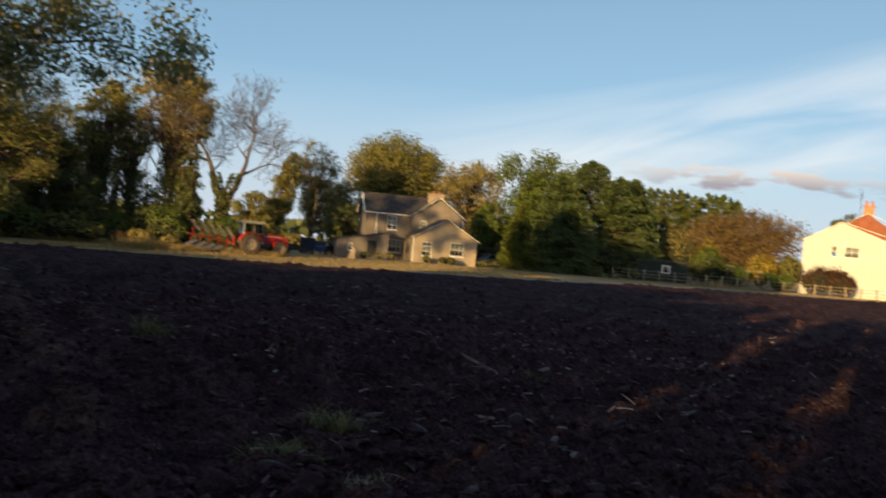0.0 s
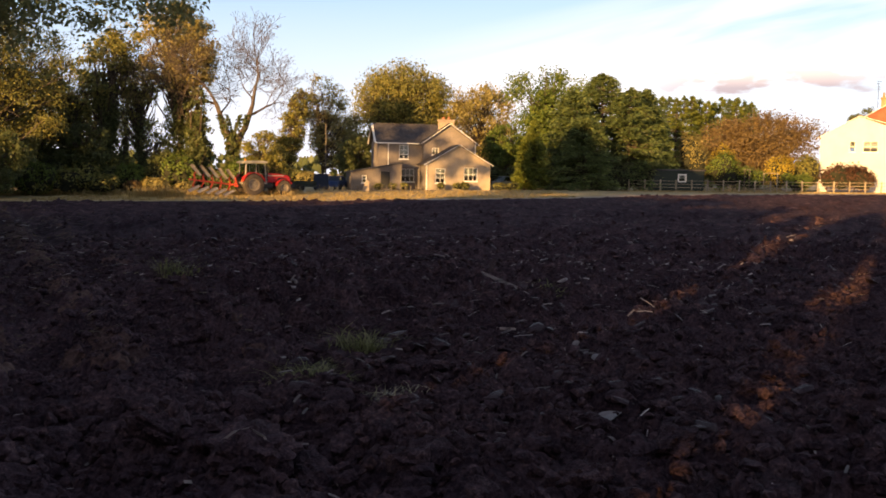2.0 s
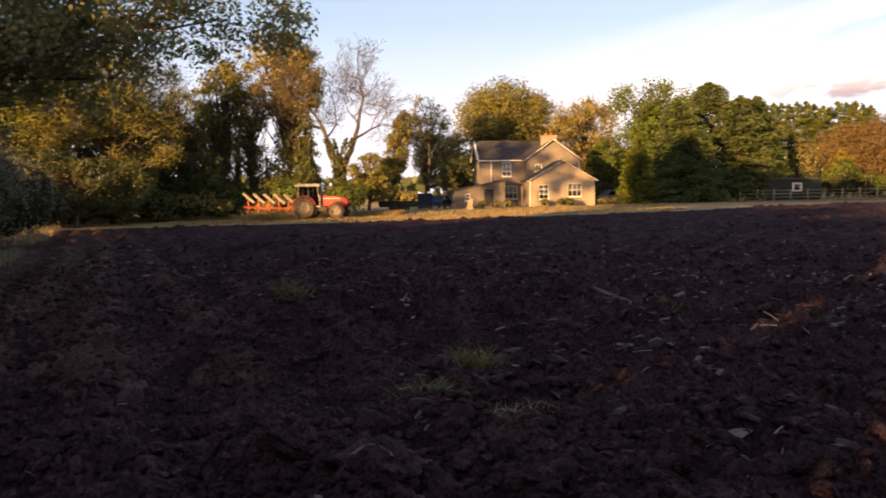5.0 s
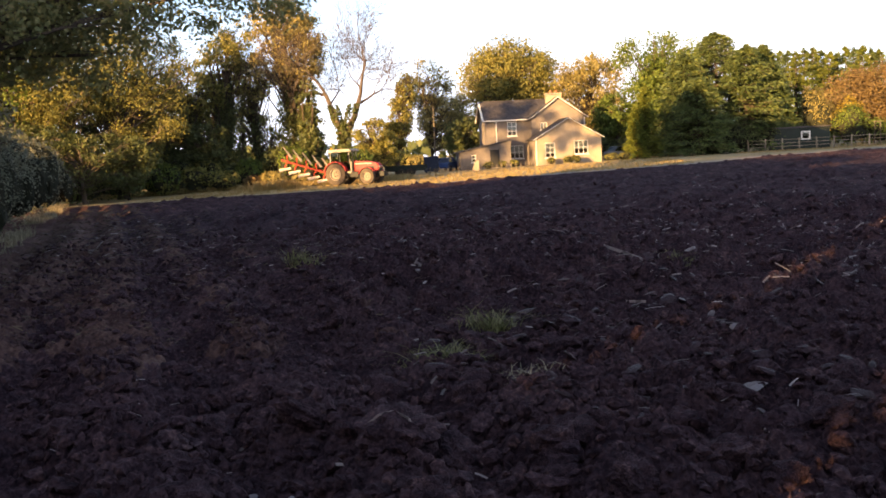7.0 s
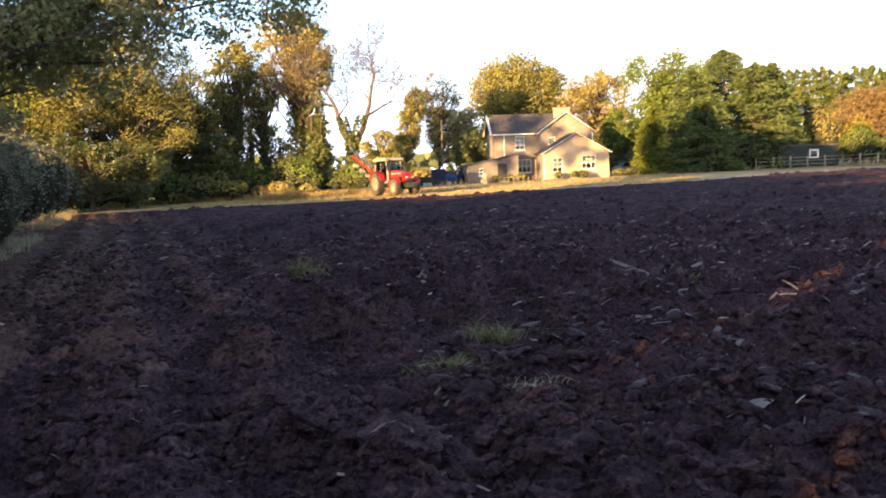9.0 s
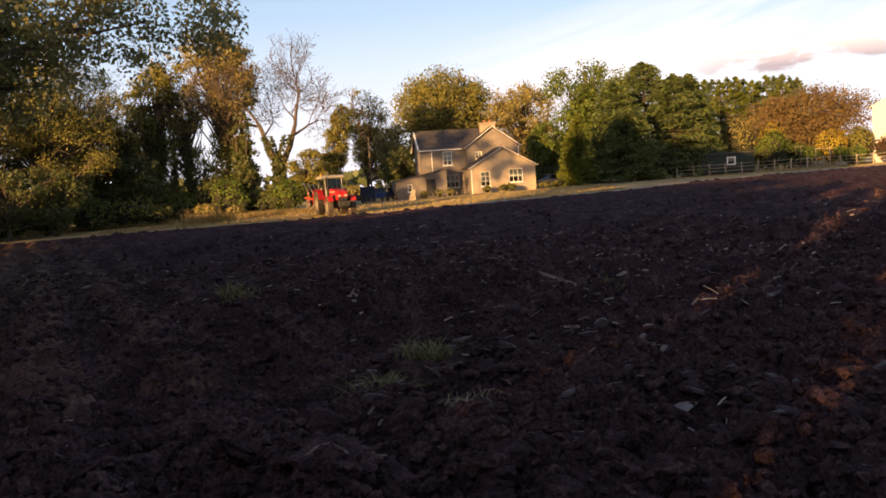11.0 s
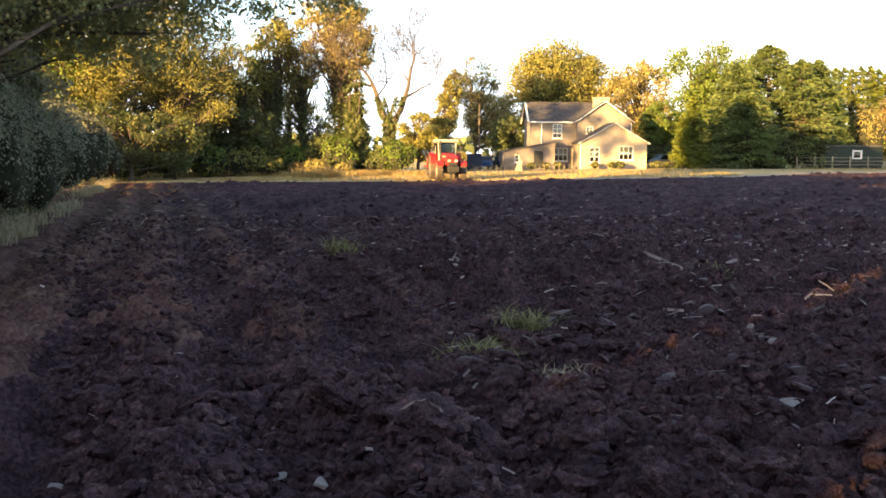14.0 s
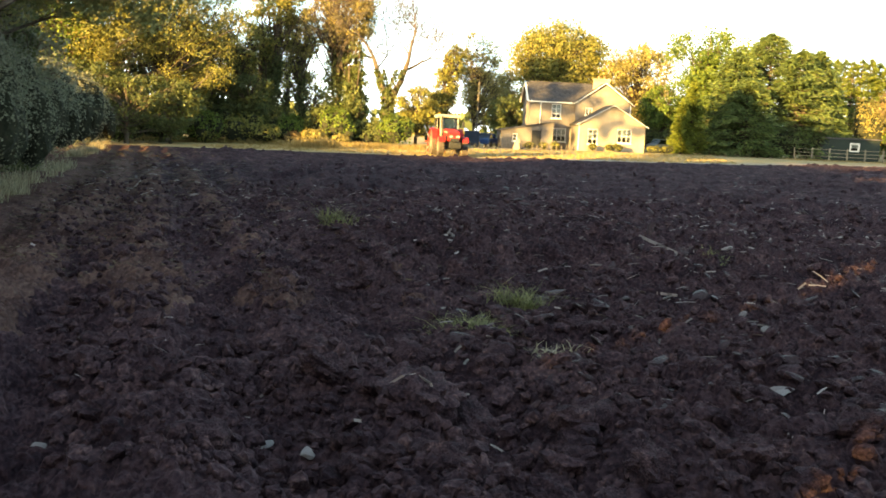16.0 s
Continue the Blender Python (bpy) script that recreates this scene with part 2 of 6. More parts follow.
    M["car_blue"] = material("blue_car_paint", [(0.04, 0.09, 0.24), (0.06, 0.12, 0.30)], 2.0, 0.3, spec=0.5)
    M["car_grey"] = material("grey_car_paint", [(0.20, 0.22, 0.25), (0.28, 0.30, 0.33)], 2.0, 0.3, spec=0.5)
    M["red"] = material("red_tractor_paint", [(0.26, 0.009, 0.014), (0.36, 0.016, 0.022), (0.42, 0.045, 0.04)], 2.0, 0.5, spec=0.3)
    M["plough_red"] = material("worn_red_steel", [(0.20, 0.025, 0.018), (0.34, 0.04, 0.025), (0.42, 0.08, 0.045)], 3.0, 0.6)
    M["steel"] = material("polished_soil_worn_steel", [(0.17, 0.13, 0.12), (0.28, 0.25, 0.24), (0.42, 0.39, 0.38)], 3.0, 0.4, metal=0.35)
    M["rim"] = material("dusty_rim_paint", [(0.13, 0.105, 0.085), (0.20, 0.17, 0.14), (0.27, 0.235, 0.20)], 3.0, 0.7)
    M["silver"] = material("pale_grey_paint", [(0.28, 0.26, 0.225), (0.38, 0.355, 0.31)], 3.0, 0.5)
    M["tyre"] = material("dusty_rubber", [(0.035, 0.028, 0.024), (0.07, 0.055, 0.045), (0.12, 0.09, 0.07)], 3.0, 0.9, bump=0.01)
    M["cream_roof"] = material("cream_cab_roof", [(0.30, 0.28, 0.24), (0.38, 0.355, 0.31)], 2.0, 0.5)
    M["amber"] = material("amber_plastic", [(0.6, 0.22, 0.02), (0.7, 0.28, 0.03)], 4.0, 0.4)


def glass(name):
    m = bpy.data.materials.new(name)
    m.use_nodes = True
    b = m.node_tree.nodes["Principled BSDF"]
    b.inputs["Base Color"].default_value = (0.45, 0.5, 0.5, 1)
    b.inputs["Roughness"].default_value = 0.04
    b.inputs["Transmission Weight"].default_value = 1.0
    b.inputs["IOR"].default_value = 1.45
    return m


mats()


# ---------------------------------------------------------------- mesh helpers
def thing(name, x, y, z=None, turn=0.0, label="", category="", group="", kind=""):
    ob = new(name)
    ob.empty_display_size = 0.2
    ob.matrix_world = pose(x, y, ground_z(x, y) if z is None else z, 0, 0, turn)
    return tagged(ob, label, category, group, kind)


def part(name, bm, mat, parent, label=""):
    me = bpy.data.meshes.new(name)
    if isinstance(bm, bmesh.types.BMesh):
        bm.to_mesh(me)
        bm.free()
    else:
        me.from_pydata(*bm)
    me.materials.append(mat)
    ob = new(name, me)
    ob.parent = parent
    return tagged(ob, label)


def again(name, other, parent, m):
    """One more piece on the same mesh."""
    ob = new(name, other.data)
    ob.parent = parent
    ob.matrix_basis = m
    return ob


def slab(bm, x0, x1, y0, y1, z0, z1, bevel=0.0):
    r = bmesh.ops.create_cube(bm, size=1)
    for v in r["verts"]:
        v.co = Vector(((x0 + x1) / 2 + v.co.x * (x1 - x0), (y0 + y1) / 2 + v.co.y * (y1 - y0), (z0 + z1) / 2 + v.co.z * (z1 - z0)))
    if bevel:
        edges = list({e for v in r["verts"] for e in v.link_edges})
        bmesh.ops.bevel(bm, geom=edges, offset=bevel, segments=1, affect="EDGES")
    return bm


def box(*a, **k):
    return slab(bmesh.new(), *a, **k)


def prism(bm, outline, y0, y1):
    """An outline in x, z drawn out along y."""
    a = [bm.verts.new((x, y0, z)) for x, z in outline]
    b = [bm.verts.new((x, y1, z)) for x, z in outline]
    n = len(a)
    bm.faces.new(a)
    bm.faces.new(list(reversed(b)))
    for i in range(n):
        bm.faces.new((a[i], b[i], b[(i + 1) % n], a[(i + 1) % n]))
    bmesh.ops.recalc_face_normals(bm, faces=bm.faces[:])
    return bm


def beam(bm, a, b, w, d=None):
    """A square bar from a to b."""
    a, b = Vector(a), Vector(b)
    d = d or w
    q = (b - a).to_track_quat("Z", "X")
    r = bmesh.ops.create_cube(bm, size=1)
    for v in r["verts"]:
        v.co = (a + b) / 2 + q @ Vector((v.co.x * w, v.co.y * d, v.co.z * (b - a).length))
    return bm


def rod(bm, a, b, r0, r1=None, n=8):
    a, b = Vector(a), Vector(b)
    q = (b - a).to_track_quat("Z", "X")
    r = bmesh.ops.create_cone(bm, cap_ends=True, segments=n, radius1=r0, radius2=r0 if r1 is None else r1, depth=(b - a).length)
    for v in r["verts"]:
        v.co = (a + b) / 2 + q @ v.co
    return bm


def lathe(bm, outline, n=28, axis="y"):
    """Turns an outline of (radius, offset) round an axis."""
    rings = []
    for i in range(n):
        a = 2 * math.pi * i / n
        rings.append([bm.verts.new((r * math.cos(a), o, r * math.sin(a)) if axis == "y" else (r * math.cos(a), r * math.sin(a), o)) for r, o in outline])
    m = len(outline)
    for i in range(n):
        for j in range(m):
            p, q = rings[i], rings[(i + 1) % n]
            bm.faces.new((p[j], p[(j + 1) % m], q[(j + 1) % m], q[j]))
    bmesh.ops.recalc_face_normals(bm, faces=bm.faces[:])
    return bm


def smooth_step(a, b, x):
    t = np.clip((np.asarray(x, float) - a) / (b - a), 0, 1)
    return t * t * (3 - 2 * t)


def ground_z(x, y):
    """The lie of the land, without clods."""
    x, y = np.asarray(x, float), np.asarray(y, float)
    z = (0.02 * np.minimum(x, 0) + 0.006 * np.maximum(x, 0)) * smooth_step(3, 25, np.hypot(x, y)) * (1 - smooth_step(120, 200, np.abs(x))) + 0.25 * smooth_step(55, 97, y)
    return z if z.ndim else float(z)


# ---------------------------------------------------------------- noise for the land
def lattice(ix, iy, k):
    h = (ix.astype(np.int64) * 374761393 + iy.astype(np.int64) * 668265263 + k * 974634777) & 0x7FFFFFFF
    h = ((h ^ (h >> 13)) * 1274126177) & 0x7FFFFFFF
    return ((h ^ (h >> 16)) & 0xFFFF) / 65535.0


def value_noise(x, y, k=0):
    ix, iy = np.floor(x), np.floor(y)
    fx, fy = x - ix, y - iy
    fx, fy = fx * fx * (3 - 2 * fx), fy * fy * (3 - 2 * fy)
    a, b = lattice(ix, iy, k), lattice(ix + 1, iy, k)
    c, d = lattice(ix, iy + 1, k), lattice(ix + 1, iy + 1, k)
    return (a * (1 - fx) + b * fx) * (1 - fy) + (c * (1 - fx) + d * fx) * fy


def lumps(x, y, size, k, keep=1.0):
    """Rounded, broken clods of uneven size: the highest of the domes that stand in nearby cells."""
    x, y = x / size, y / size
    ix, iy = np.floor(x), np.floor(y)
    best = np.zeros_like(x)
    for dx in (-1, 0, 1):
        for dy in (-1, 0, 1):
            cx, cy = ix + dx, iy + dy
            px, py = cx + lattice(cx, cy, k), cy + lattice(cx, cy, k + 1)
            r = 0.3 + 0.55 * lattice(cx, cy, k + 2)
            st = 0.6 + 0.8 * lattice(cx, cy, k + 3)
            ang = 3.14 * lattice(cx, cy, k + 4)
            ux, uy = x - px, y - py
            vx, vy = (ux * np.cos(ang) + uy * np.sin(ang)) * st, (-ux * np.sin(ang) + uy * np.cos(ang)) / st
            d2 = (vx * vx + vy * vy) / (r * r)
            tilt = 1 + 0.5 * vx / r
            flat = r * (0.35 + 0.5 * lattice(cx, cy, k + 6) + 0.7 * vx / r * (lattice(cx, cy, k + 7) - 0.5) * 2)
            h = np.minimum(np.sqrt(np.clip(1 - d2, 0, 1)) * r * tilt * 1.25, np.maximum(flat, 0)) * (lattice(cx, cy, k + 5) < keep)
            best = np.maximum(best, h)
    return best * size


# edges of the ploughed field
HEDGE = (-3.5, -0.565)  # its side along the hedge: x = a + b y


EDGE_X, EDGE_Y = (-60, -33, -9, 2.5, 10.5, 18, 38, 80), (62, 61, 59.8, 64, 70, 80, 90, 106)  # its far side


def field_mask(x, y):
    left = (x - (HEDGE[0] + HEDGE[1] * y)) / 1.15
    far = np.interp(x, EDGE_X, EDGE_Y) - y
    wob = 0.5 * (value_noise(x * 0.9, y * 0.9, 7) - 0.5) + 0.3 * (value_noise(x * 3, y * 3, 8) - 0.5)
    return np.minimum(np.minimum(left, far), np.minimum(y + 60, 120 - x)) + wob


def clod_z(x, y):
    """Height of the ploughed surface over the land."""
    # furrow slices run along the hedge on the headland, askew elsewhere
    s = (x * 0.87 + y * 0.49)
    bend = 0.5 * value_noise(x * 0.5, y * 0.5, 21) + 0.16 * value_noise(x * 1.9, y * 1.9, 22)
    slices = np.abs(((s / 0.42 + bend * 2.0) % 1.0) - 0.5) * 2
    big = lumps(x + 0.12 * value_noise(x * 5, y * 5, 31), y + 0.12 * value_noise(x * 5, y * 5, 32), 0.42, 40, 0.7)
    mid = lumps(x + 0.05 * value_noise(x * 11, y * 11, 33), y + 0.05 * value_noise(x * 11, y * 11, 34), 0.17, 60, 0.85)
    small = lumps(x + 0.03 * value_noise(x * 19, y * 19, 35), y + 0.03 * value_noise(x * 19, y * 19, 36), 0.105, 100, 0.8)
    fine = lumps(x, y, 0.06, 80, 0.9)
    crumb = value_noise(x * 38, y * 38, 90) - 0.5
    off = x - (HEDGE[0] + HEDGE[1] * y)
    head = 1 - smooth_step(5.0, 8.0, off + 2 * (value_noise(x * 0.4, y * 0.4, 15) - 0.5))
    track = np.sin(off * 0.87 * 2 * math.pi / 1.35 + 1.2 * value_noise(x * 0.3, y * 0.3, 16))
    calm = smooth_step(0.35, 0.75, value_noise(x * 0.23 + 5, y * 0.23, 12))
    rough = 0.55 + 0.6 * calm
    rough = rough * (1 - 0.5 * head)
    z = 0.06 * slices * (1 - head) + 0.09 * head * track + rough * (0.62 * big + 1.2 * mid) + (0.75 - 0.2 * head) * small + 0.9 * fine + 0.034 * crumb
    z += 0.10 * (value_noise(x * 0.6, y * 0.6, 13) - 0.5) + 0.05 * (value_noise(x * 2.2, y * 2.2, 14) - 0.5)
    return z - 0.155


def soil_z(x, y):
    x, y = np.asarray(x, float), np.asarray(y, float)
    m = smooth_step(0, 0.8, field_mask(x, y))
    return ground_z(x, y) + clod_z(x, y) * m


def build_ground():
    """One sheet from under the feet to the horizon, finest where the view is closest."""
    ang = np.concatenate([np.radians(np.arange(-31, 43, 0.165)), np.radians(np.arange(43, 329, 6.0))])
    rad = np.concatenate([[0.001, 0.5, 1.0, 1.6], 2.2 * np.exp(np.arange(0, math.log(3.8 / 2.2), 0.012)), 3.8 * np.exp(np.arange(0, math.log(11 / 3.8), 0.0031)), 11 * np.exp(np.arange(0, math.log(24 / 11), 0.0046)), 24 * np.exp(np.arange(0, math.log(112 / 24), 0.0105)), [120, 140, 170, 220, 300, 450, 800, 1500, 3500]])
    A, R_ = np.meshgrid(ang, rad)
    x, y = -np.sin(A) * R_, np.cos(A) * R_
    z = np.array(ground_z(x, y))
    near = R_ < 115
    fm = np.full(x.shape, -1.0)
    fm[near] = field_mask(x[near], y[near])
    inside = fm > 0
    z[inside] += clod_z(x[inside], y[inside]) * smooth_step(0, 0.8, fm[inside])
    rows, cols = x.shape
    idx = np.arange(rows * cols).reshape(rows, cols)
    nxt = np.roll(idx, -1, axis=1)
    quads = np.stack([idx[:-1], idx[1:], nxt[1:], nxt[:-1]], -1).reshape(-1, 4)[:, ::-1]
    verts = np.stack([x, y, z], -1).reshape(-1, 3)
    me = bpy.data.meshes.new("ground")
    me.vertices.add(len(verts))
    me.vertices.foreach_set("co", verts.ravel())
    me.loops.add(quads.size)
    me.loops.foreach_set("vertex_index", quads.ravel().astype(np.int32))
    me.polygons.add(len(quads))
    me.polygons.foreach_set("loop_start", np.arange(0, quads.size, 4, dtype=np.int32))
    me.polygons.foreach_set("loop_total", np.full(len(quads), 4, dtype=np.int32))
    me.materials.append(M["soil"])
    me.materials.append(M["grass"])
    me.materials.append(M["soil_dry"])
    me.materials.append(M["lane"])
    slot = (fm.ravel()[quads].mean(1) < 0.02).astype(np.int32)
    cx, cy = verts[quads].mean(1)[:, :2].T
    off = cx - (HEDGE[0] + HEDGE[1] * cy)
    dry = off + 2.6 * (value_noise(cx * 0.5, cy * 0.5, 71) - 0.5) + 2.2 * (value_noise(cx * 2.4, cy * 2.4, 72) - 0.5) + 1.2 * (value_noise(cx * 9, cy * 9, 73) - 0.5) - 1.6 * np.sin(off * 0.87 * 2 * math.pi / 1.35 + 1.2 * value_noise(cx * 0.3, cy * 0.3, 16)) < 4.4 * smooth_step(5.0, 9.0, cy)
    slot = np.where((slot == 0) & dry, 2, slot)
    slot = np.where((slot == 1) & (off < 0.6) & (off > -9) & (cy < 61) & (cy > 0), 2, slot).astype(np.int32)
    past = cy - np.interp(cx, EDGE_X, EDGE_Y) + 1.6 * (value_noise(cx * 0.4, cy * 0.4, 74) - 0.5)
    slot = np.where((slot == 1) & (past < 3.4) & (past > -3) & (cx > -9) & (cy > 40), 3, slot).astype(np.int32)
    me.polygons.foreach_set("material_index", slot)
    me.update(calc_edges=True)
    me.validate()
    ob = new("ground", me)
    tagged(ob, "freshly ploughed dark brown soil with dry grass beyond the field", "ground", kind="structure")


build_ground()


# ---------------------------------------------------------------- plants
def blob_mesh(name, c, u, v, mat, parent, label="", kind=""):
    """Leaves: one bent four-cornered blade round each centre."""
    n = len(c)
    w = np.cross(u, v)
    w /= np.linalg.norm(w, axis=1)[:, None] + 1e-9
    lift = 0.25 * np.linalg.norm(u, axis=1)[:, None] * w
    verts = np.stack([c - u, c - v + lift, c + u, c + v + lift], 1).reshape(-1, 3)
    me = bpy.data.meshes.new(name)
    me.vertices.add(n * 4)
    me.vertices.foreach_set("co", verts.ravel())
    k = np.arange(n)[:, None] * 4
    tri = (k + np.array([[0, 1, 2, 0, 2, 3]])).ravel().astype(np.int32)
    me.loops.add(n * 6)
    me.loops.foreach_set("vertex_index", tri)
    me.polygons.add(n * 2)
    me.polygons.foreach_set("loop_start", np.arange(0, n * 6, 3, dtype=np.int32))
    me.polygons.foreach_set("loop_total", np.full(n * 2, 3, dtype=np.int32))
    me.materials.append(mat)
    me.update(calc_edges=True)
    ob = new(name, me)
    ob.parent = parent
    return tagged(ob, label, kind=kind)


def random_axes(rng, n, size, thin=0.55):
    u = rng.normal(size=(n, 3))
    u /= np.linalg.norm(u, axis=1)[:, None]
    t = rng.normal(size=(n, 3))
    v = np.cross(u, t)
    v /= np.linalg.norm(v, axis=1)[:, None] + 1e-9
    s = size * rng.uniform(0.6, 1.4, (n, 1))
    return u * s, v * s * thin


def facing_axes(rng, d, size, loose=0.75, thin=0.6):
    """Leaves that mostly face outward from their clump."""
    n = len(d)
    nrm = d + rng.normal(size=(n, 3)) * loose * 0.6 + [0, 0, 0.25]
    u = np.cross(nrm, rng.normal(size=(n, 3)))
    u /= np.linalg.norm(u, axis=1)[:, None] + 1e-9
    v = np.cross(nrm, u)
    v /= np.linalg.norm(v, axis=1)[:, None] + 1e-9
    s = size * rng.uniform(0.55, 1.3, (n, 1))
    return u * s, v * s * thin


def tube(verts, faces, pts, radii, sides):
    base = len(verts)
    pts = [Vector(p) for p in pts]
    for i, (p, r) in enumerate(zip(pts, radii)):
        d = (pts[min(i + 1, len(pts) - 1)] - pts[max(i - 1, 0)])
        q = d.to_track_quat("Z", "X")
        for s in range(sides):
            a = 2 * math.pi * s / sides
            verts.append(tuple(p + q @ Vector((r * math.cos(a), r * math.sin(a), 0))))
    for i in range(len(pts) - 1):
        for s in range(sides):
            a, b = base + i * sides + s, base + i * sides + (s + 1) % sides
            faces.append((a, b, b + sides, a + sides))


def limb(verts, faces, rng, a, b, r0, r1, sides=5, sag=0.12, steps=4):
    a, b = np.array(a, float), np.array(b, float)
    length = np.linalg.norm(b - a)
    off = rng.normal(size=3) * sag * length
    off[2] = abs(off[2]) * 0.6
    pts = [a + (b - a) * t + off * math.sin(math.pi * t) * (1 - 0.4 * t) for t in np.linspace(0, 1, steps + 1)]
    tube(verts, faces, pts, np.linspace(r0, r1, steps + 1), sides)
    return pts


def tree(x, y, height, crowns, n=5000, leaf=0.28, mat="leaf_olive", trunk=0.35, first=0.3, seed=0, ivy=0.0, lean=0.0, label="", clumps=46, tight=0.75, bark="bark", name="tree", category="tree", z=None, top=0.86, bough=1.0):
    """A broadleaf tree. crowns: (dx, dy, z, rx, ry, rz) lobes over the base."""
    rng = np.random.default_rng(seed)
    n, leaf, clumps = int(n * 1.35), leaf * 0.78, int(clumps * 1.9)
    t = thing(name, x, y, z=z, label=label, category=category)
    verts, faces = [], []
    path = [np.array([lean * k * height * 0.5 + rng.normal() * 0.12 * k * 2, rng.normal() * 0.12 * k * 2, k * height * top]) for k in np.linspace(0, 1, 8)]
    path[0] = np.array([0, 0, -0.25])
    tube(verts, faces, path, [trunk * (1.25 if k == 0 else 1 - 0.82 * k) for k in np.linspace(0, 1, 8)], 8)
    vol = np.array([c[3] * c[4] * c[5] for c in crowns])
    centres, sizes = [], []
    for _ in range(clumps):
        c = crowns[rng.choice(len(crowns), p=vol / vol.sum())]
        d = rng.normal(size=3)
        d /= np.linalg.norm(d)
        rad = rng.uniform(0.35, 1.0) ** 0.5
        p = np.array(c[:3]) + d * rad * np.array(c[3:]) * 0.97
        centres.append(p)
        sizes.append(min(c[3:]) * rng.uniform(0.16, 0.36))
        k = np.clip((p[2] * rng.uniform(0.45, 0.75)) / (height * top), first * 0.6, 0.95)
        i = min(int(k * 7), 6)
        root = path[i] + (path[i + 1] - path[i]) * (k * 7 - i)
        if rng.uniform() > bough:
            continue
        pts = limb(verts, faces, rng, root, p, trunk * 0.36 * (1 - 0.5 * k), 0.02, 3, 0.12, 4)
        for _ in range(2):
            q = p + rng.normal(size=3) * sizes[-1] * 0.8
            limb(verts, faces, rng, pts[-2], q, 0.03, 0.008, 3, 0.15, 2)
    part("trunk", (verts, [], faces), M[bark], t)
    centres, sizes = np.array(centres), np.array(sizes)
    w = sizes ** 2
    pick = rng.choice(len(centres), size=n, p=w / w.sum())
    d = rng.normal(size=(n, 3))
    d /= np.linalg.norm(d, axis=1)[:, None]
    pos = centres[pick] + d * (rng.uniform(0.1, 1.0, (n, 1)) ** tight) * sizes[pick][:, None] * np.array([1.2, 1.2, 0.9]) * 1.35
    u, v = facing_axes(rng, d, leaf)
    blob_mesh("crown", pos, u, v, M[mat], t)
    if ivy:
        m = int(2600 * ivy)
        k = rng.uniform(0.0, min(0.78, 0.35 + 0.35 * ivy), m)
        i = np.minimum((k * 7).astype(int), 6)
        P = np.array(path)
        base = P[i] + (P[i + 1] - P[i]) * (k * 7 - i)[:, None]
        a = rng.uniform(0, 2 * math.pi, m)
        bulge = 0.55 + 0.9 * value_noise(k * 7, a * 0.9, seed)
        rr = trunk * (1 - 0.5 * k) + rng.uniform(0.05, 0.6, m) * (0.5 + 0.5 * ivy) * bulge * (1.15 - 0.75 * k)
        pos = base + np.stack([np.cos(a) * rr, np.sin(a) * rr, rng.normal(size=m) * 0.2], -1)
        u, v = random_axes(rng, m, 0.14)
        blob_mesh("ivy", pos, u, v, M["leaf_dark"], t, "dark ivy over the trunk")
    return t


def bare_tree(x, y, height, seed, spread=1.0, label=""):
    rng = np.random.default_rng(seed)
    t = thing("bare_tree", x, y, label=label, category="tree")
    verts, faces, twigs, tf = [], [], [], []

    def grow(p, d, length, r, depth):
        d = d / np.linalg.norm(d)
        bend = rng.normal(size=3) * 0.16
        steps = 4 if depth < 3 else 2
        pts = [p]
        for _ in range(steps):
            d = d + bend / steps + np.array([0, 0, 0.07]) + rng.normal(size=3) * 0.10
            d /= np.linalg.norm(d)
            pts.append(pts[-1] + d * length / steps)
        tip = r * 0.62
        if depth < 3:
            tube(verts, faces, pts, np.linspace(r, tip, steps + 1), 6 if depth < 2 else 4)
        else:
            tube(twigs, tf, pts, np.linspace(r, max(tip, 0.026), steps + 1), 3)
        if depth >= 7:
            return
        kids = (2, 3, 3, 4, 4, 3, 3)[depth]
        for k in range(kids):
            side = rng.normal(size=3)
            side -= d * (side @ d)
            side /= np.linalg.norm(side)
            side[2] *= 0.7
            at = pts[-1] if k == 0 or depth == 0 else pts[-1 - (k % 2)]
            grow(at, d * (1.0 if k == 0 else 0.75) + side * (0.36 if k == 0 else 0.74) * spread, length * rng.uniform(0.62, 0.80), tip * (0.85 if k == 0 else 0.66), depth + 1)

    base = np.array([0, 0, -0.3])
    tube(verts, faces, [base, (0.05, 0, 1.5), (-0.1, 0, 3.2), (0.0, 0, 4.6)], [0.62, 0.5, 0.46, 0.44], 8)
    grow(np.array([0.1, 0, 4.3]), np.array([0.42, 0.05, 1.0]), height * 0.25, 0.34, 1)
    grow(np.array([-0.1, 0, 4.3]), np.array([-0.28, -0.05, 1.0]), height * 0.25, 0.32, 1)
    part("trunk", (verts, [], faces), M["bark"], t)
    part("twig_crown", (twigs, [], tf), M["bark"], t, "fine bare twigs")
    m = 1500
    z = rng.uniform(-0.2, 7.5, m)
    a = rng.uniform(0, 2 * math.pi, m)
    fork = np.clip(z - 4.3, 0, None) * np.where(rng.uniform(size=m) < 0.6, -0.32, 0.36)
    rr = 0.42 + rng.uniform(0, 0.35, m) * (1.2 - z / 9)
    pos = np.stack([fork + np.cos(a) * rr, np.sin(a) * rr, z], -1)
    u, v = random_axes(rng, m, 0.2)
    blob_mesh("ivy", pos, u, v, M["leaf_dark"], t, "dark ivy over the trunk")
    return t


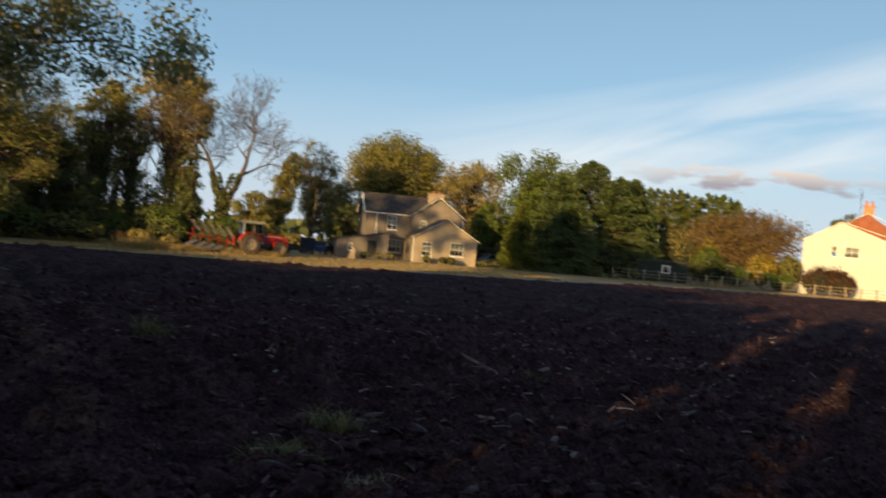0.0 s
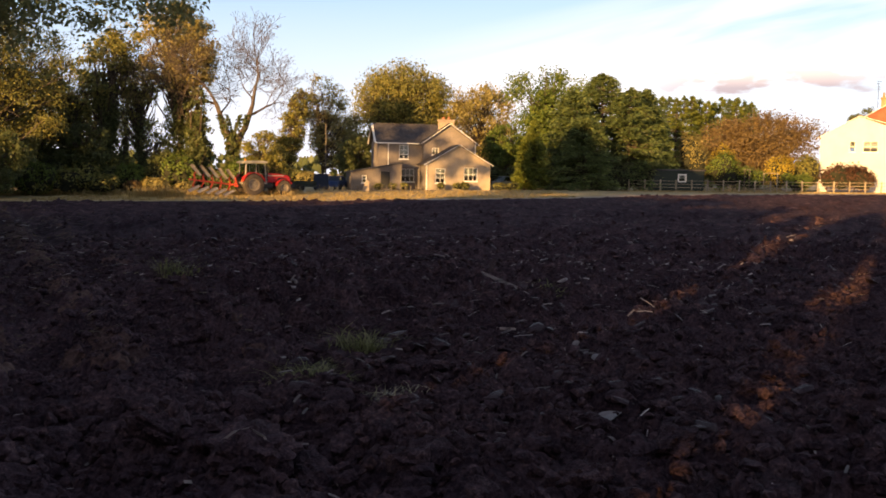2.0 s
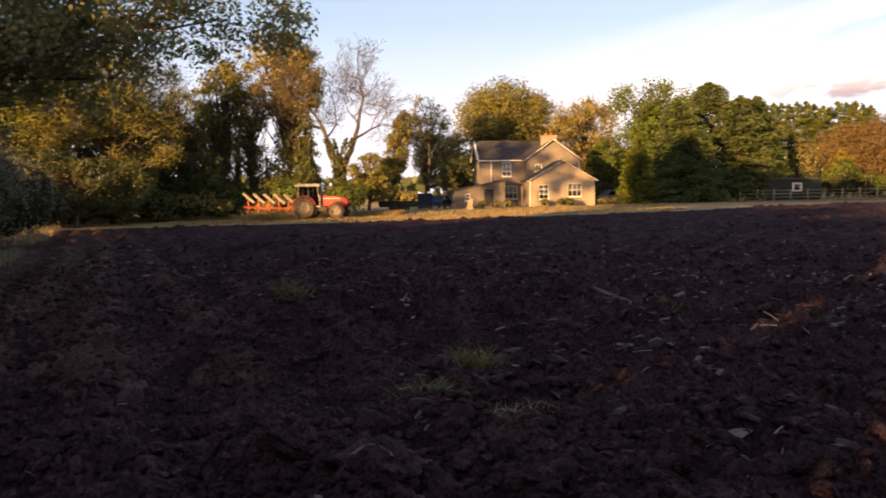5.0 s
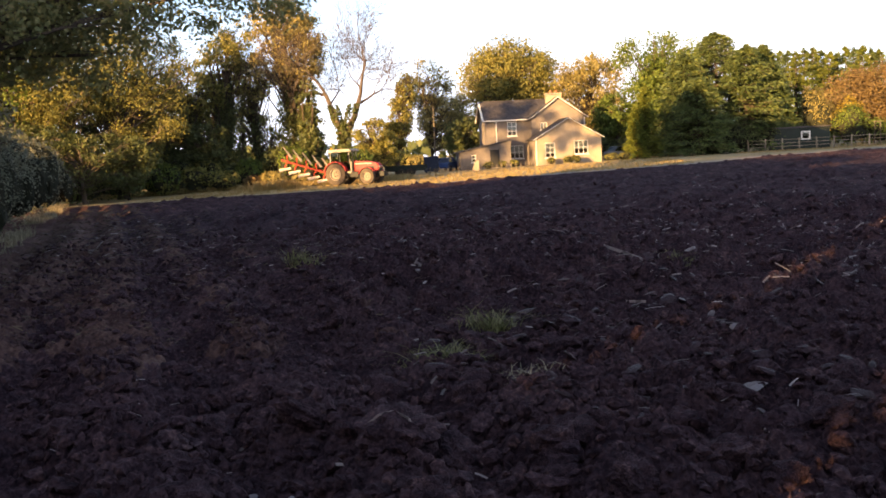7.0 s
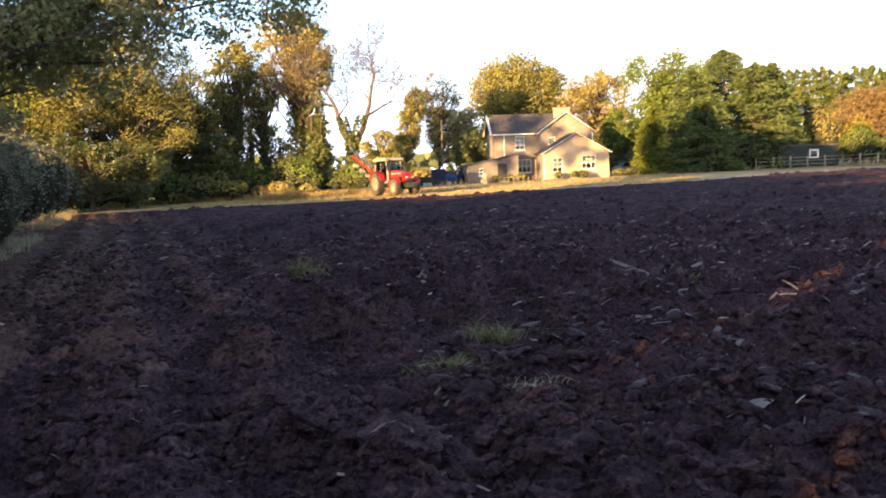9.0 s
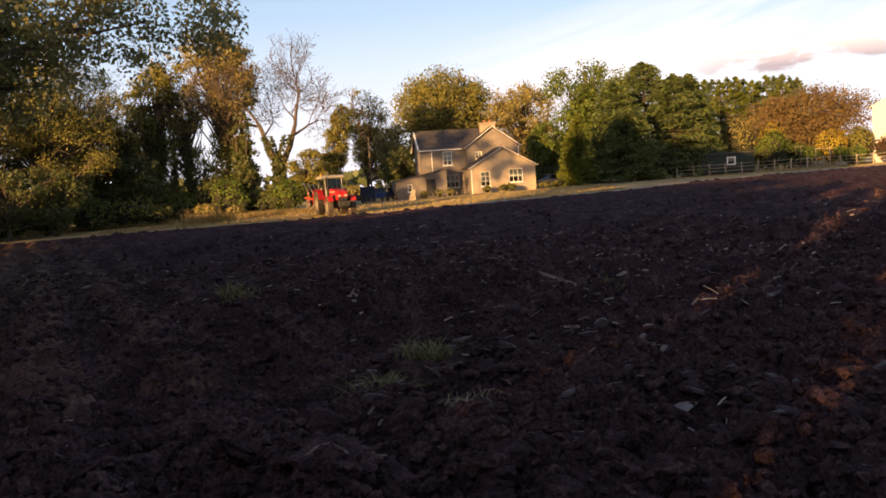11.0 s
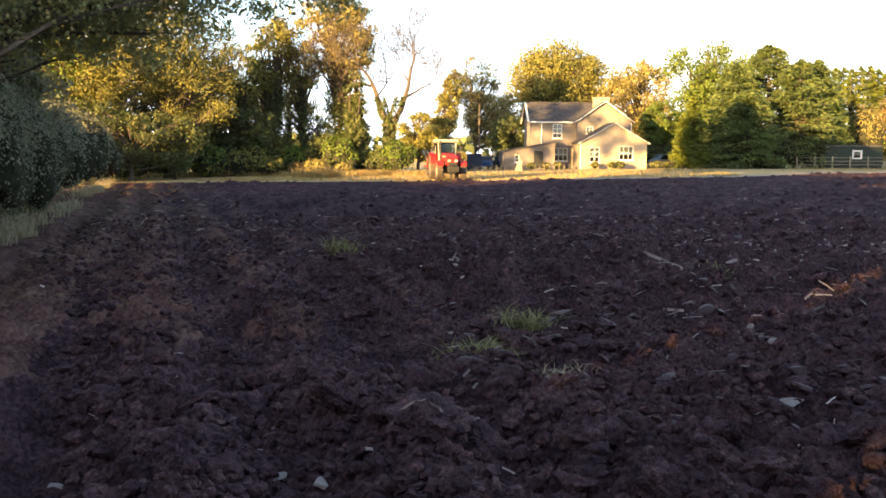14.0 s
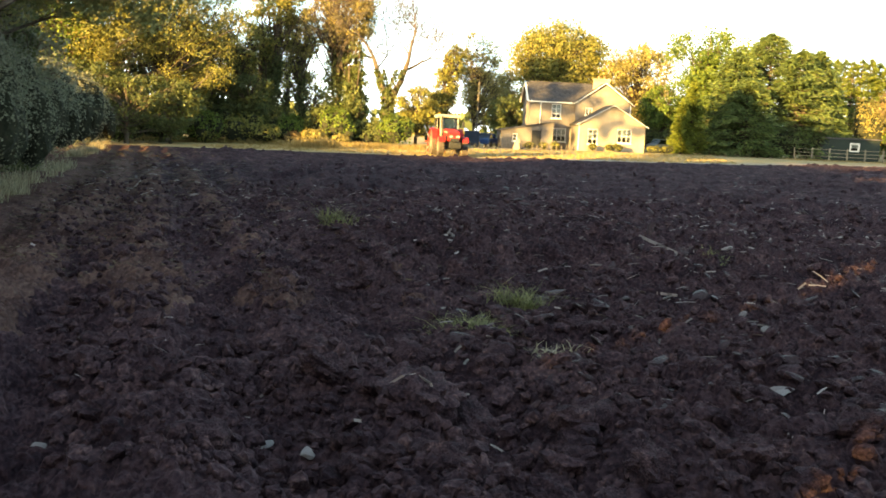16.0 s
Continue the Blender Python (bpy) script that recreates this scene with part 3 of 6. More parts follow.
def bush(x, y, rx, ry, rz, n=900, leaf=0.2, mat="leaf_green", seed=0, name="bush", label="", category="bush", parts="foliage", core=0.72, z=None, lobes=7, group=""):
    """A dense shrub: leaves over a core of several near-black lobes that stand for its inner shade."""
    rng = np.random.default_rng(seed)
    n, leaf = int(n * 1.3), leaf * 0.86
    t = thing(name, x, y, z=z, label=label, category=category, group=group)
    cs = [np.array([0, 0, rz * 0.45])]
    ss = [np.array([rx, ry, rz * 0.6]) * 0.8]
    for _ in range(lobes):
        d = rng.uniform(-1, 1, 3)
        cs.append(np.array([d[0] * rx * 0.62, d[1] * ry * 0.5, rz * (0.3 + 0.38 * rng.uniform())]))
        ss.append(np.array([rx, ry, rz * 0.75]) * rng.uniform(0.3, 0.5))
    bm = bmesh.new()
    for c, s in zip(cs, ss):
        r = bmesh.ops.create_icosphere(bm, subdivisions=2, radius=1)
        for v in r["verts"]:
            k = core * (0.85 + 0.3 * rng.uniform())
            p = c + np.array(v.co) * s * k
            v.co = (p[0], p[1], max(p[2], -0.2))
    part("shade_core", bm, M["core"], t)
    vol = np.array([s[0] * s[2] for s in ss])
    pick = rng.choice(len(cs), size=n, p=vol / vol.sum())
    d = rng.normal(size=(n, 3))
    d /= np.linalg.norm(d, axis=1)[:, None]
    d[:, 2] = np.where(rng.uniform(size=n) < 0.7, np.abs(d[:, 2]), d[:, 2])
    rad = rng.uniform(0.72, 1.12, (n, 1)) * (0.92 + 0.16 * rng.uniform(size=(n, 1)))
    pos = np.array(cs)[pick] + d * rad * np.array(ss)[pick]
    pos[:, 2] = np.maximum(pos[:, 2], 0.02)
    u, v = facing_axes(rng, d, leaf)
    blob_mesh(parts, pos, u, v, M[mat], t)
    return t


def conifer(x, y, height, width, n=3000, mat="needle", seed=0, spray=0.5, label="", first=0.05, shape=0.8, name="conifer", droop=0.35, z=None):
    """A conifer: tiers of drooping sprays round a straight stem."""
    rng = np.random.default_rng(seed)
    t = thing(name, x, y, z=z, label=label, category="conifer")
    verts, faces = [], []
    tube(verts, faces, [(0, 0, -0.2), (0, 0, height * 0.5), (0, 0, height * 0.97)], [height * 0.022, height * 0.014, 0.02], 6)
    branches = max(40, n // 45)
    n, spray = int(n * 0.85), spray * 0.92
    P, U, V = [], [], []
    for b in range(branches):
        k = first + (1 - first) * (b + rng.uniform()) / branches
        reach = width * (1 - k) ** shape * rng.uniform(0.72, 1.08) + 0.12
        a = rng.uniform(0, 2 * math.pi)
        d = np.array([math.cos(a), math.sin(a), 0])
        root = np.array([0, 0, k * height])
        drop = droop * reach * (1 - 0.8 * k)
        tip = root + d * reach + np.array([0, 0, -drop + 0.18 * reach])
        tube(verts, faces, [root, root + d * reach * 0.5 + np.array([0, 0, -drop * 0.2]), tip], [0.05, 0.03, 0.01], 3)
        m = max(8, int(n / branches))
        s = rng.uniform(0.12, 1.05, m) ** 0.7
        side = np.array([-d[1], d[0], 0])
        lat = rng.normal(size=m) * reach * 0.2 * (1.15 - s * 0.6)
        pos = root + np.outer(s, tip - root) + np.outer(lat, side) + rng.normal(size=(m, 3)) * [0.08, 0.08, 0.13]
        dir_ = d + np.outer(np.sign(lat) * rng.uniform(0.2, 0.9, m), side) + np.array([0, 0, -0.25]) + rng.normal(size=(m, 3)) * 0.25
        dir_ /= np.linalg.norm(dir_, axis=1)[:, None]
        sz = spray * rng.uniform(0.5, 1.2, (m, 1))
        up = rng.normal(size=(m, 3)) * 0.6 + [0, 0, 1.0]
        v = np.cross(dir_, up)
        v /= np.linalg.norm(v, axis=1)[:, None] + 1e-9
        P.append(pos)
        U.append(dir_ * sz)
        V.append(v * sz * 0.34)
    part("trunk", (verts, [], faces), M["bark"], t)
    blob_mesh("crown", np.concatenate(P), np.concatenate(U), np.concatenate(V), M[mat], t)
    return t


def grass_stuff(name, xs, ys, height, mat, seed, label, blades=5, lean=0.5, width=0.012, flat=0.0, kind="stuff", on=None, category="grass"):
    """Blades in tufts, bent over."""
    rng = np.random.default_rng(seed)
    n = len(xs)
    zs = (on if on is not None else soil_z)(xs, ys)
    k = n * blades
    bx = np.repeat(xs, blades) + rng.normal(size=k) * height * 0.25
    by = np.repeat(ys, blades) + rng.normal(size=k) * height * 0.25
    bz = np.repeat(zs, blades) - 0.01
    a = rng.uniform(0, 2 * math.pi, k)
    h = height * rng.uniform(0.4, 1.2, k)
    out = h * lean * rng.uniform(0.3, 1.4, k)
    up = h * (1 - flat)
    root = np.stack([bx, by, bz], -1)
    d = np.stack([np.cos(a), np.sin(a), np.zeros(k)], -1)
    s = np.stack([-np.sin(a), np.cos(a), np.zeros(k)], -1) * width
    mid = root + d * (out * 0.35)[:, None] + np.array([0, 0, 1]) * (up * 0.65)[:, None]
    tip = root + d * out[:, None] + np.array([0, 0, 1]) * (up * rng.uniform(0.6, 1.0, k))[:, None]
    verts = np.stack([root - s, root + s, mid + s * 0.8, mid - s * 0.8, tip], 1).reshape(-1, 3)
    b = np.arange(k)[:, None] * 5
    faces = np.concatenate([b + [[0, 1, 2]], b + [[0, 2, 3]], b + [[3, 2, 4]]], 1).reshape(-1, 3)
    me = bpy.data.meshes.new(name)
    me.from_pydata(verts.tolist(), [], faces.tolist())
    me.materials.append(mat)
    ob = new(name, me)
    return tagged(ob, label, category, kind=kind)


# ---------------------------------------------------------------- the wood and the garden trees
def plant_all():
    # left group behind the tractor
    tree(-34.92, 86, 16.08, [(0, 0, 12.52, 2.6, 2.5, 3.6), (-1.2, 0, 7.62, 2.0, 2.0, 3.0), (1.5, 0, 14.78, 1.9, 1.8, 2.2)], 5200, 0.2, "leaf_olive", 0.4, 0.3, 11, ivy=2.2, label="tall ivy-clad tree with thin olive leaves at the field edge")
    tree(-27.76, 86, 18.33, [(-0.6, 0, 16.25, 3.4, 3.0, 2.8), (1.1, 0, 12.69, 2.6, 2.6, 3.4), (-2.0, 0, 12.13, 2.2, 2.2, 2.6), (1.4, 0, 8.74, 1.4, 1.6, 2.6)], 8200, 0.2, "leaf_gold", 0.42, 0.35, 12, ivy=2.6, label="tall golden autumn tree with an ivy-clad trunk", clumps=60)
    tree(-25.46, 84, 11.02, [(0, 0, 6.61, 1.2, 1.3, 3.6), (0.3, 0, 3.31, 1.6, 1.5, 2.6)], 2600, 0.2, "leaf_dark", 0.4, 0.2, 13, ivy=2.0, label="ivy-smothered trunk in the hedge")
    bare_tree(-21.9, 84, 18.6, 9, 1.28, label="tall bare ash with an ivy-clad fork")
    tree(-18.95, 84, 6.6, [(0, 0, 4.0, 1.9, 1.6, 2.2), (1.0, 0, 2.6, 1.6, 1.5, 1.6)], 4200, 0.17, "leaf_olive", 0.2, 0.2, 15, label="small olive-leaved hedge tree beside the bare ash")
    tree(-17.66, 88, 10.5, [(1.5, 0, 8.4, 1.2, 1.2, 2.0), (0.8, 0, 6.0, 1.3, 1.2, 2.4), (-0.1, 0, 3.6, 1.5, 1.2, 2.2)], 5600, 0.17, "leaf_olive", 0.2, 0.2, 16, lean=0.28, label="leaning golden ivy-clad tree", clumps=90)
    tree(-37.69, 84, 14, [(0, 0, 9.6, 3.0, 2.6, 3.6), (-1.8, 0, 6.6, 2.8, 2.6, 3.0)], 4200, 0.19, "leaf_olive", 0.35, 0.2, 17, ivy=2.0, label="dense olive-green tree in the far hedge")
    tree(-40.02, 82, 13, [(0, 0, 7.6, 3.4, 3.0, 4.6), (1.0, 0, 4.0, 3.2, 2.8, 2.8)], 6800, 0.21, "leaf_dark", 0.35, 0.15, 18, ivy=1.5, label="dark dense evergreen tree in the far hedge")
    tree(-34.42, 80, 7.0, [(0, 0, 4.2, 1.9, 1.8, 2.6), (-1.0, 0, 2.8, 1.8, 1.6, 2.0)], 3600, 0.2, "leaf_dark", 0.3, 0.15, 19, ivy=1.5, label="dark holly in the far hedge")
    tree(-32.44, 88, 14, [(0, 0, 11.2, 2.2, 2.0, 2.8), (-1.3, 0, 7.4, 1.7, 1.5, 2.2), (1.5, 0, 5.6, 1.3, 1.2, 1.6)], 3600, 0.19, "leaf_olive", 0.3, 0.3, 20, ivy=0.9, label="slim half-bare tree with ivy")
    tree(-42.16, 78, 14, [(0, 0, 9.0, 3.4, 3.0, 4.6), (1.5, 0, 5.0, 3.0, 2.6, 3.0)], 6200, 0.21, "leaf_olive", 0.35, 0.15, 21, ivy=1.4, label="dense olive-green tree at the field corner")
    tree(-45.34, 74, 12, [(0, 0, 7.0, 3.6, 3.0, 4.6), (2.0, 0, 4.0, 3.0, 2.6, 3.0)], 6200, 0.21, "leaf_dark", 0.35, 0.15, 22, ivy=1.2, label="dark tree at the field corner")
    tree(-38.86, 92, 13, [(0, 0, 8.6, 1.8, 1.6, 3.6), (0.3, 0, 4.6, 1.6, 1.4, 2.4)], 1500, 0.18, "leaf_olive", 0.25, 0.15, 23, label="thin half-bare tree behind the hedge")
    for i, (x, y, h, n) in enumerate([(-36.4, 94, 13, 1300), (-33.8, 96, 8, 1000)]):
        tree(x, y, h, [(0, 0, h * 0.78, 2.2, 2.0, 2.8), (0.8, 0, h * 0.5, 2.0, 1.8, 2.4), (-0.9, 0, h * 0.3, 1.9, 1.6, 1.8)], n, 0.18, ("leaf_olive", "leaf_dark")[i % 2], 0.2, 0.25, 600 + i, ivy=0.4, label="thin half-bare tree seen through the hedge trees", clumps=34)
    # undergrowth below them
    rng = np.random.default_rng(5)
    for i, u in enumerate(np.arange(-48, -19.5, 1.75)):
        d = 79 + rng.uniform(-1.5, 2.5)
        h = rng.uniform(2.6, 4.2)
        bush(float(u), d, 1.7, 1.4, h, 1100, 0.17, ("leaf_dark", "leaf_green", "leaf_olive")[i % 3 if u > -40 else 0], 100 + i, "hedge_bush", "dark bramble and thorn undergrowth in the hedge", group="undergrowth bushes")
    for i, (u, d, r, h, m) in enumerate([(-33.9, 75, 2.2, 2.6, "leaf_olive"), (-26.62, 76, 1.4, 1.6, "leaf_gold"), (-31.19, 75, 1.8, 1.9, "leaf_olive"), (-24.45, 77, 1.1, 1.2, "leaf_gold"), (-28.62, 76, 1.2, 1.3, "leaf_brown"), (-36.6, 74, 1.9, 1.7, "leaf_olive")]):
        bush(u, d, r, 1.2, h, 900, 0.16, m, 140 + i, "bramble_bush", "sunlit yellowing bramble at the hedge foot", group="brambles")
    for i, (u, d, h) in enumerate([(-46, 65, 3.6), (-43.5, 68, 3.8), (-41, 69.5, 3.2), (-38.5, 71, 3.4), (-48.5, 62, 4.0), (-36.5, 74, 3.0), (-43.0, 64.3, 2.8), (-40.6, 65.6, 2.6)]):
        bush(u, d, 2.2, 1.7, h, 1700, 0.14, ("leaf_dark", "leaf_green")[i % 2], 160 + i, "hedge_bush", "dark bramble and thorn undergrowth in the hedge", group="undergrowth bushes")
    # behind and beside the house
    tree(-17.56, 112, 14.33, [(0, 0, 10.8, 3.1, 2.4, 3.6), (1.2, 0, 6.98, 3.4, 2.4, 3.2), (1.6, 0, 4.41, 2.6, 2.0, 2.6)], 6000, 0.19, "leaf_gold", 0.24, 0.3, 31, label="thin golden-brown tree beside the farmhouse", clumps=110)
    tree(-15.27, 120, 11.02, [(0, 0, 7.48, 2.8, 2.4, 3.0), (1.4, 0, 5.12, 2.4, 2.2, 2.4)], 5600, 0.2, "leaf_gold", 0.3, 0.2, 32, label="russet tree behind the farmhouse")
    tree(-12.1, 106, 5.91, [(0, 0, 3.82, 2.7, 2.2, 2.4), (-1.0, 0, 1.95, 2.2, 2.0, 1.8)], 4200, 0.2, "leaf_dark", 0.3, 0.1, 33, label="dark evergreen beside the farmhouse")
    tree(-10.66, 126, 18.18, [(2.6, 0, 11.0, 7.2, 5.0, 6.9), (0.6, 0, 12.2, 5.0, 4.2, 4.6)], 17000, 0.25, "leaf_olive", 0.5, 0.25, 34, label="large domed olive and gold tree behind the farmhouse", clumps=130, tight=0.6)
    tree(-5.03, 130, 16.2, [(0, 0, 12.96, 3.6, 3.2, 3.8), (1.0, 0, 8.1, 3.8, 3.2, 3.4)], 6800, 0.25, "leaf_olive", 0.4, 0.25, 35, label="domed olive tree behind the farmhouse roof", clumps=60)
    tree(3.14, 126, 15.7, [(0.3, 0, 9.4, 5.0, 4.0, 6.2), (2.5, 0, 4.13, 2.8, 2.6, 2.4)], 9500, 0.25, "leaf_gold", 0.45, 0.25, 36, label="domed russet-gold tree behind the farmhouse", clumps=70)
    tree(5.74, 108, 8.5, [(0, 0, 5.67, 2.4, 2.2, 2.8), (0, 0, 2.83, 2.6, 2.2, 2.4)], 4800, 0.22, "leaf_green", 0.3, 0.1, 37, label="green tree at the farmhouse gable")
    tree(11.09, 112, 15.28, [(0.6, 0, 11.0, 5.6, 4.0, 4.6), (1.8, 0, 7.6, 6.2, 4.4, 4.6), (0.6, 0, 4.41, 5.6, 4.2, 4.2), (6.0, 0, 11.02, 3.4, 3.0, 2.6)], 24000, 0.22, "leaf_green", 0.45, 0.15, 38, label="tall dense yellow-green tree among the conifers", clumps=80)
    for i, (u, top, d, w, h) in enumerate([(916, 222, 97, 1.9, 0), (902, 255, 96, 1.4, 0)]):
        conifer((u - 784) / 1524.5 * d, d, 1.45 + (320 - top) / 1524.5 * d, w, 7000, "cypress", 50 + i, 0.25, "bright green cypress with feathery upright sprays", 0.03, 0.62, "cypress", 0.1)
    for i, (u, top, d, w) in enumerate([(985, 172, 103, 5.2), (1035, 142, 106, 6.2), (1082, 168, 104, 5.6), (1108, 168, 108, 4.6), (1132, 215, 107, 3.0), (1005, 215, 99, 4.6)]):
        conifer((u - 784) / 1524.5 * d, d, 1.45 + (320 - top) / 1524.5 * d, w, 14000, "needle", 60 + i, 0.3, "broad dark green conifer with layered drooping boughs", 0.06, 0.5, "conifer", 0.3)
    rng = np.random.default_rng(8)
    for i, u in enumerate(np.arange(1112, 1300, 13)):
        d = 140 + rng.uniform(-3, 3)
        top = 180 + rng.uniform(-10, 10) + 0.05 * (u - 1120)
        conifer((u - 784) / 1524.5 * d, d, 1.45 + (320 - top) / 1524.5 * d, 5.6, 4800, "needle" if i % 2 else "cypress", 75 + i, 0.3, "pointed green conifer in a plantation row", 0.05, 0.75, "spruce", 0.25)
    # russet thicket and garden shrubs by the fence
    tree(42.09, 122, 11.2, [(0, 0, 7.04, 7.0, 4.0, 3.8), (-4.8, 0, 5.76, 4.5, 3.6, 3.6), (4.8, 0, 6.4, 4.4, 3.6, 4.0), (0, 0, 3.2, 9.0, 3.8, 3.2)], 19000, 0.2, "leaf_brown", 0.4, 0.05, 91, label="broad russet twiggy thicket behind the fence", clumps=190, bark="bark_pale", name="thicket", category="tree")
    for i, (u, top, d, r, m, nm) in enumerate([(1200, 235, 112, 2.4, "leaf_gold", "golden autumn shrub behind the fence"), (1245, 256, 108, 2.0, "leaf_yellow", "bright yellow shrub in the garden"), (1250, 268, 106, 2.7, "leaf_green", "rounded green garden shrub"), (1345, 272, 110, 2.2, "leaf_yellow", "yellow-green garden shrub behind the fence"), (1300, 296, 107, 2.4, "leaf_green", "low green garden shrub"), (1455, 285, 108, 3.2, "leaf_copper", "clipped copper-coloured hedge beside the white house"), (1490, 290, 107, 2.0, "leaf_copper", "clipped copper-coloured hedge beside the white house"), (1395, 268, 112, 2.2, "leaf_olive", "olive shrub in the garden"), (1380, 305, 106, 1.8, "leaf_green", "low green garden shrub")]):
        x = (u - 784) / 1524.5 * d
        bush(x, d, r, 1.6, 1.75 + (320 - top) / 1524.5 * d - ground_z(x, d), 1700, 0.17, m, 200 + i, "shrub", nm, "shrub")
    for i, (u, top, d, r) in enumerate([(1010, 290, 100, 3.0), (1070, 285, 101, 3.2), (1108, 292, 103, 2.2), (1180, 298, 110, 3.0), (885, 300, 103, 2.2), (850, 295, 106, 2.0)]):
        x = (u - 784) / 1524.5 * d
        bush(x, d, r, 1.5, 1.75 + (320 - top) / 1524.5 * d - ground_z(x, d), 1300, 0.18, "leaf_dark", 230 + i, "evergreen_bush", "dark evergreen bush in the shade of the conifers", group="dark garden bushes")
    # foundation plants by the farmhouse
    for i, (u, top, d, r) in enumerate([(755, 337, 90.5, 0.55), (785, 336, 90.5, 0.8), (800, 337, 90.5, 0.6), (690, 338, 90.0, 0.6), (645, 337, 90, 0.7), (670, 338, 90, 0.6), (860, 338, 91, 1.2), (880, 339, 92, 1.0)]):
        x = (u - 784) / 1524.5 * d
        bush(x, d, r, 0.45, 0.9, 260, 0.1, "leaf_olive", 250 + i, "low_shrub", "low shrub at the foot of the farmhouse wall", group="farmhouse shrubs", lobes=3)
    # distance seen in the gap and beyond
    bush(-33.4, 190, 2.4, 2.2, 2.6, 700, 0.35, "leaf_gold", 260, "far_bush", "pale golden bush in the distance", "bush")
    bush(-43.25, 210, 9, 4, 3.4, 1500, 0.45, "leaf_olive", 261, "far_hedge", "hazy far hedge beyond the yard", "hedge")
    bush(96.72, 190, 9, 4, 12, 1800, 0.5, "leaf_dark", 262, "far_bush", "dark distant trees beyond the gardens", "bush")
    tree(69.96, 150, 13.78, [(0, 0, 12.3, 3.0, 2.6, 1.5), (1, 0, 11.61, 3.2, 2.6, 1.6)], 2600, 0.25, "leaf_dark", 0.3, 0.5, 263, label="dark pine behind the white house")
    far_wood()
    near_hedge()
    rear_shade_trees()


def far_wood():
    """Low wooded horizon all round."""
    rng = np.random.default_rng(77)
    n = 9000
    a = rng.uniform(0, 2 * math.pi, n)
    r = rng.uniform(420, 520, n)
    h = 9 * (0.5 + value_noise(a * 14, a * 0 + 3, 3)) * rng.uniform(0, 1, n) ** 0.6
    pos = np.stack([np.sin(a) * r, np.cos(a) * r, h], -1)
    u, v = random_axes(rng, n, 3.2, 0.8)
    ob = blob_mesh("far_woods", pos, u, v, M["leaf_dark"], None, "distant wooded skyline beyond the fields", "stuff")
    ob["category"] = "woods"


def near_hedge():
    """The hedge down the side of the field, with the trees that stand in it."""
    rng = np.random.default_rng(61)
    for i, y in enumerate(np.arange(9, 63, 2.1)):
        x = HEDGE[0] + HEDGE[1] * y - 1.75 + rng.uniform(-0.3, 0.3)
        h = 4.4 + rng.uniform(-0.2, 0.4)
        bush(x, y, 1.9, 1.9, h, int(4600 if y < 30 else 1300), 0.055 if y < 30 else 0.10, "leaf_hedge", 300 + i, "field_hedge", "tall dusty grey-green field hedge in the shade", "hedge", group="field hedge")
    # the big tree whose boughs hang over the view
    tree(-17.5, 18.5, 12, [(7.0, 3.6, 6.1, 1.9, 1.6, 1.1), (5.0, 3.0, 5.6, 2.0, 1.6, 1.4), (2.2, 1.5, 6.6, 3.6, 2.6, 2.2), (-1, 0, 7, 3.6, 3.0, 3.4), (5.6, 3.0, 7.1, 2.9, 2.2, 1.9), (8.8, 3.9, 7.0, 2.5, 1.8, 1.5), (3.2, 2.5, 5.5, 2.8, 2.0, 1.3)], 76000, 0.092, "leaf_bough", 0.45, 0.25, 71, ivy=1.5, label="big spreading tree with boughs hanging over the field hedge", clumps=240, bough=0.12, tight=0.6)
    tree(-45.2, 67, 18, [(0, 0, 10.6, 5.0, 4.6, 5.4), (3.4, 1, 8.6, 3.8, 3.4, 3.6), (-3.5, 0, 12.0, 3.0, 3.0, 3.6), (4.5, 1, 12.5, 2.8, 2.6, 3.0)], 34000, 0.115, "leaf_olive", 0.5, 0.2, 72, label="golden-green tree standing at the corner of the field hedge", clumps=62, bark="bark_pale", bough=1.0, tight=0.9)
    tree(-39.4, 72, 18, [(0, 0, 11.4, 4.6, 4.4, 5.0), (3.0, 0, 7.6, 3.6, 3.2, 3.4), (4.6, 2, 11.0, 3.2, 2.8, 3.2)], 21000, 0.13, "leaf_olive", 0.45, 0.2, 73, label="russet and green tree at the end of the field hedge", clumps=90, bough=0.6)
    tree(-38.6, 64.5, 7, [(0, 0, 3.2, 2.6, 2.0, 2.6), (-2.6, 0, 3.6, 2.4, 2.0, 2.6), (2.4, 2, 3.0, 2.2, 1.8, 2.4)], 6000, 0.15, "leaf_dark", 0.2, 0.1, 76, label="dark thorn tree at the end of the field hedge", clumps=70, bough=0.4)
    for i, (x, y, h) in enumerate([(-43.6, 63.0, 7.5), (-41.2, 66.2, 7.0), (-36.6, 68.0, 6.0)]):
        tree(x, y, h, [(0, 0, h * 0.5, 2.2, 1.8, h * 0.36), (1.2, 0, h * 0.6, 1.8, 1.6, h * 0.3), (-1.3, 0, h * 0.7, 1.7, 1.5, h * 0.25)], 4800, 0.15, "leaf_dark", 0.2, 0.2, 620 + i, label="dark thorn tree at the end of the field hedge", clumps=60, bough=0.5)
    tree(-46.5, 66, 17, [(0, 0, 10.5, 4.0, 4.0, 5.0), (0, 0, 6.0, 4.0, 3.4, 3.4)], 9000, 0.2, "leaf_green", 0.45, 0.2, 75, label="green tree in the corner of the field", clumps=70, bough=0.6)
    tree(-20.3, 26, 12, [(0, 0, 5.0, 2.0, 2.2, 4.2), (-0.6, 1, 9.0, 1.9, 2.2, 3.6)], 12000, 0.1, "leaf_hedge", 0.35, 0.15, 74, ivy=2.0, label="dark ivy-covered tree in the near hedge", clumps=70)


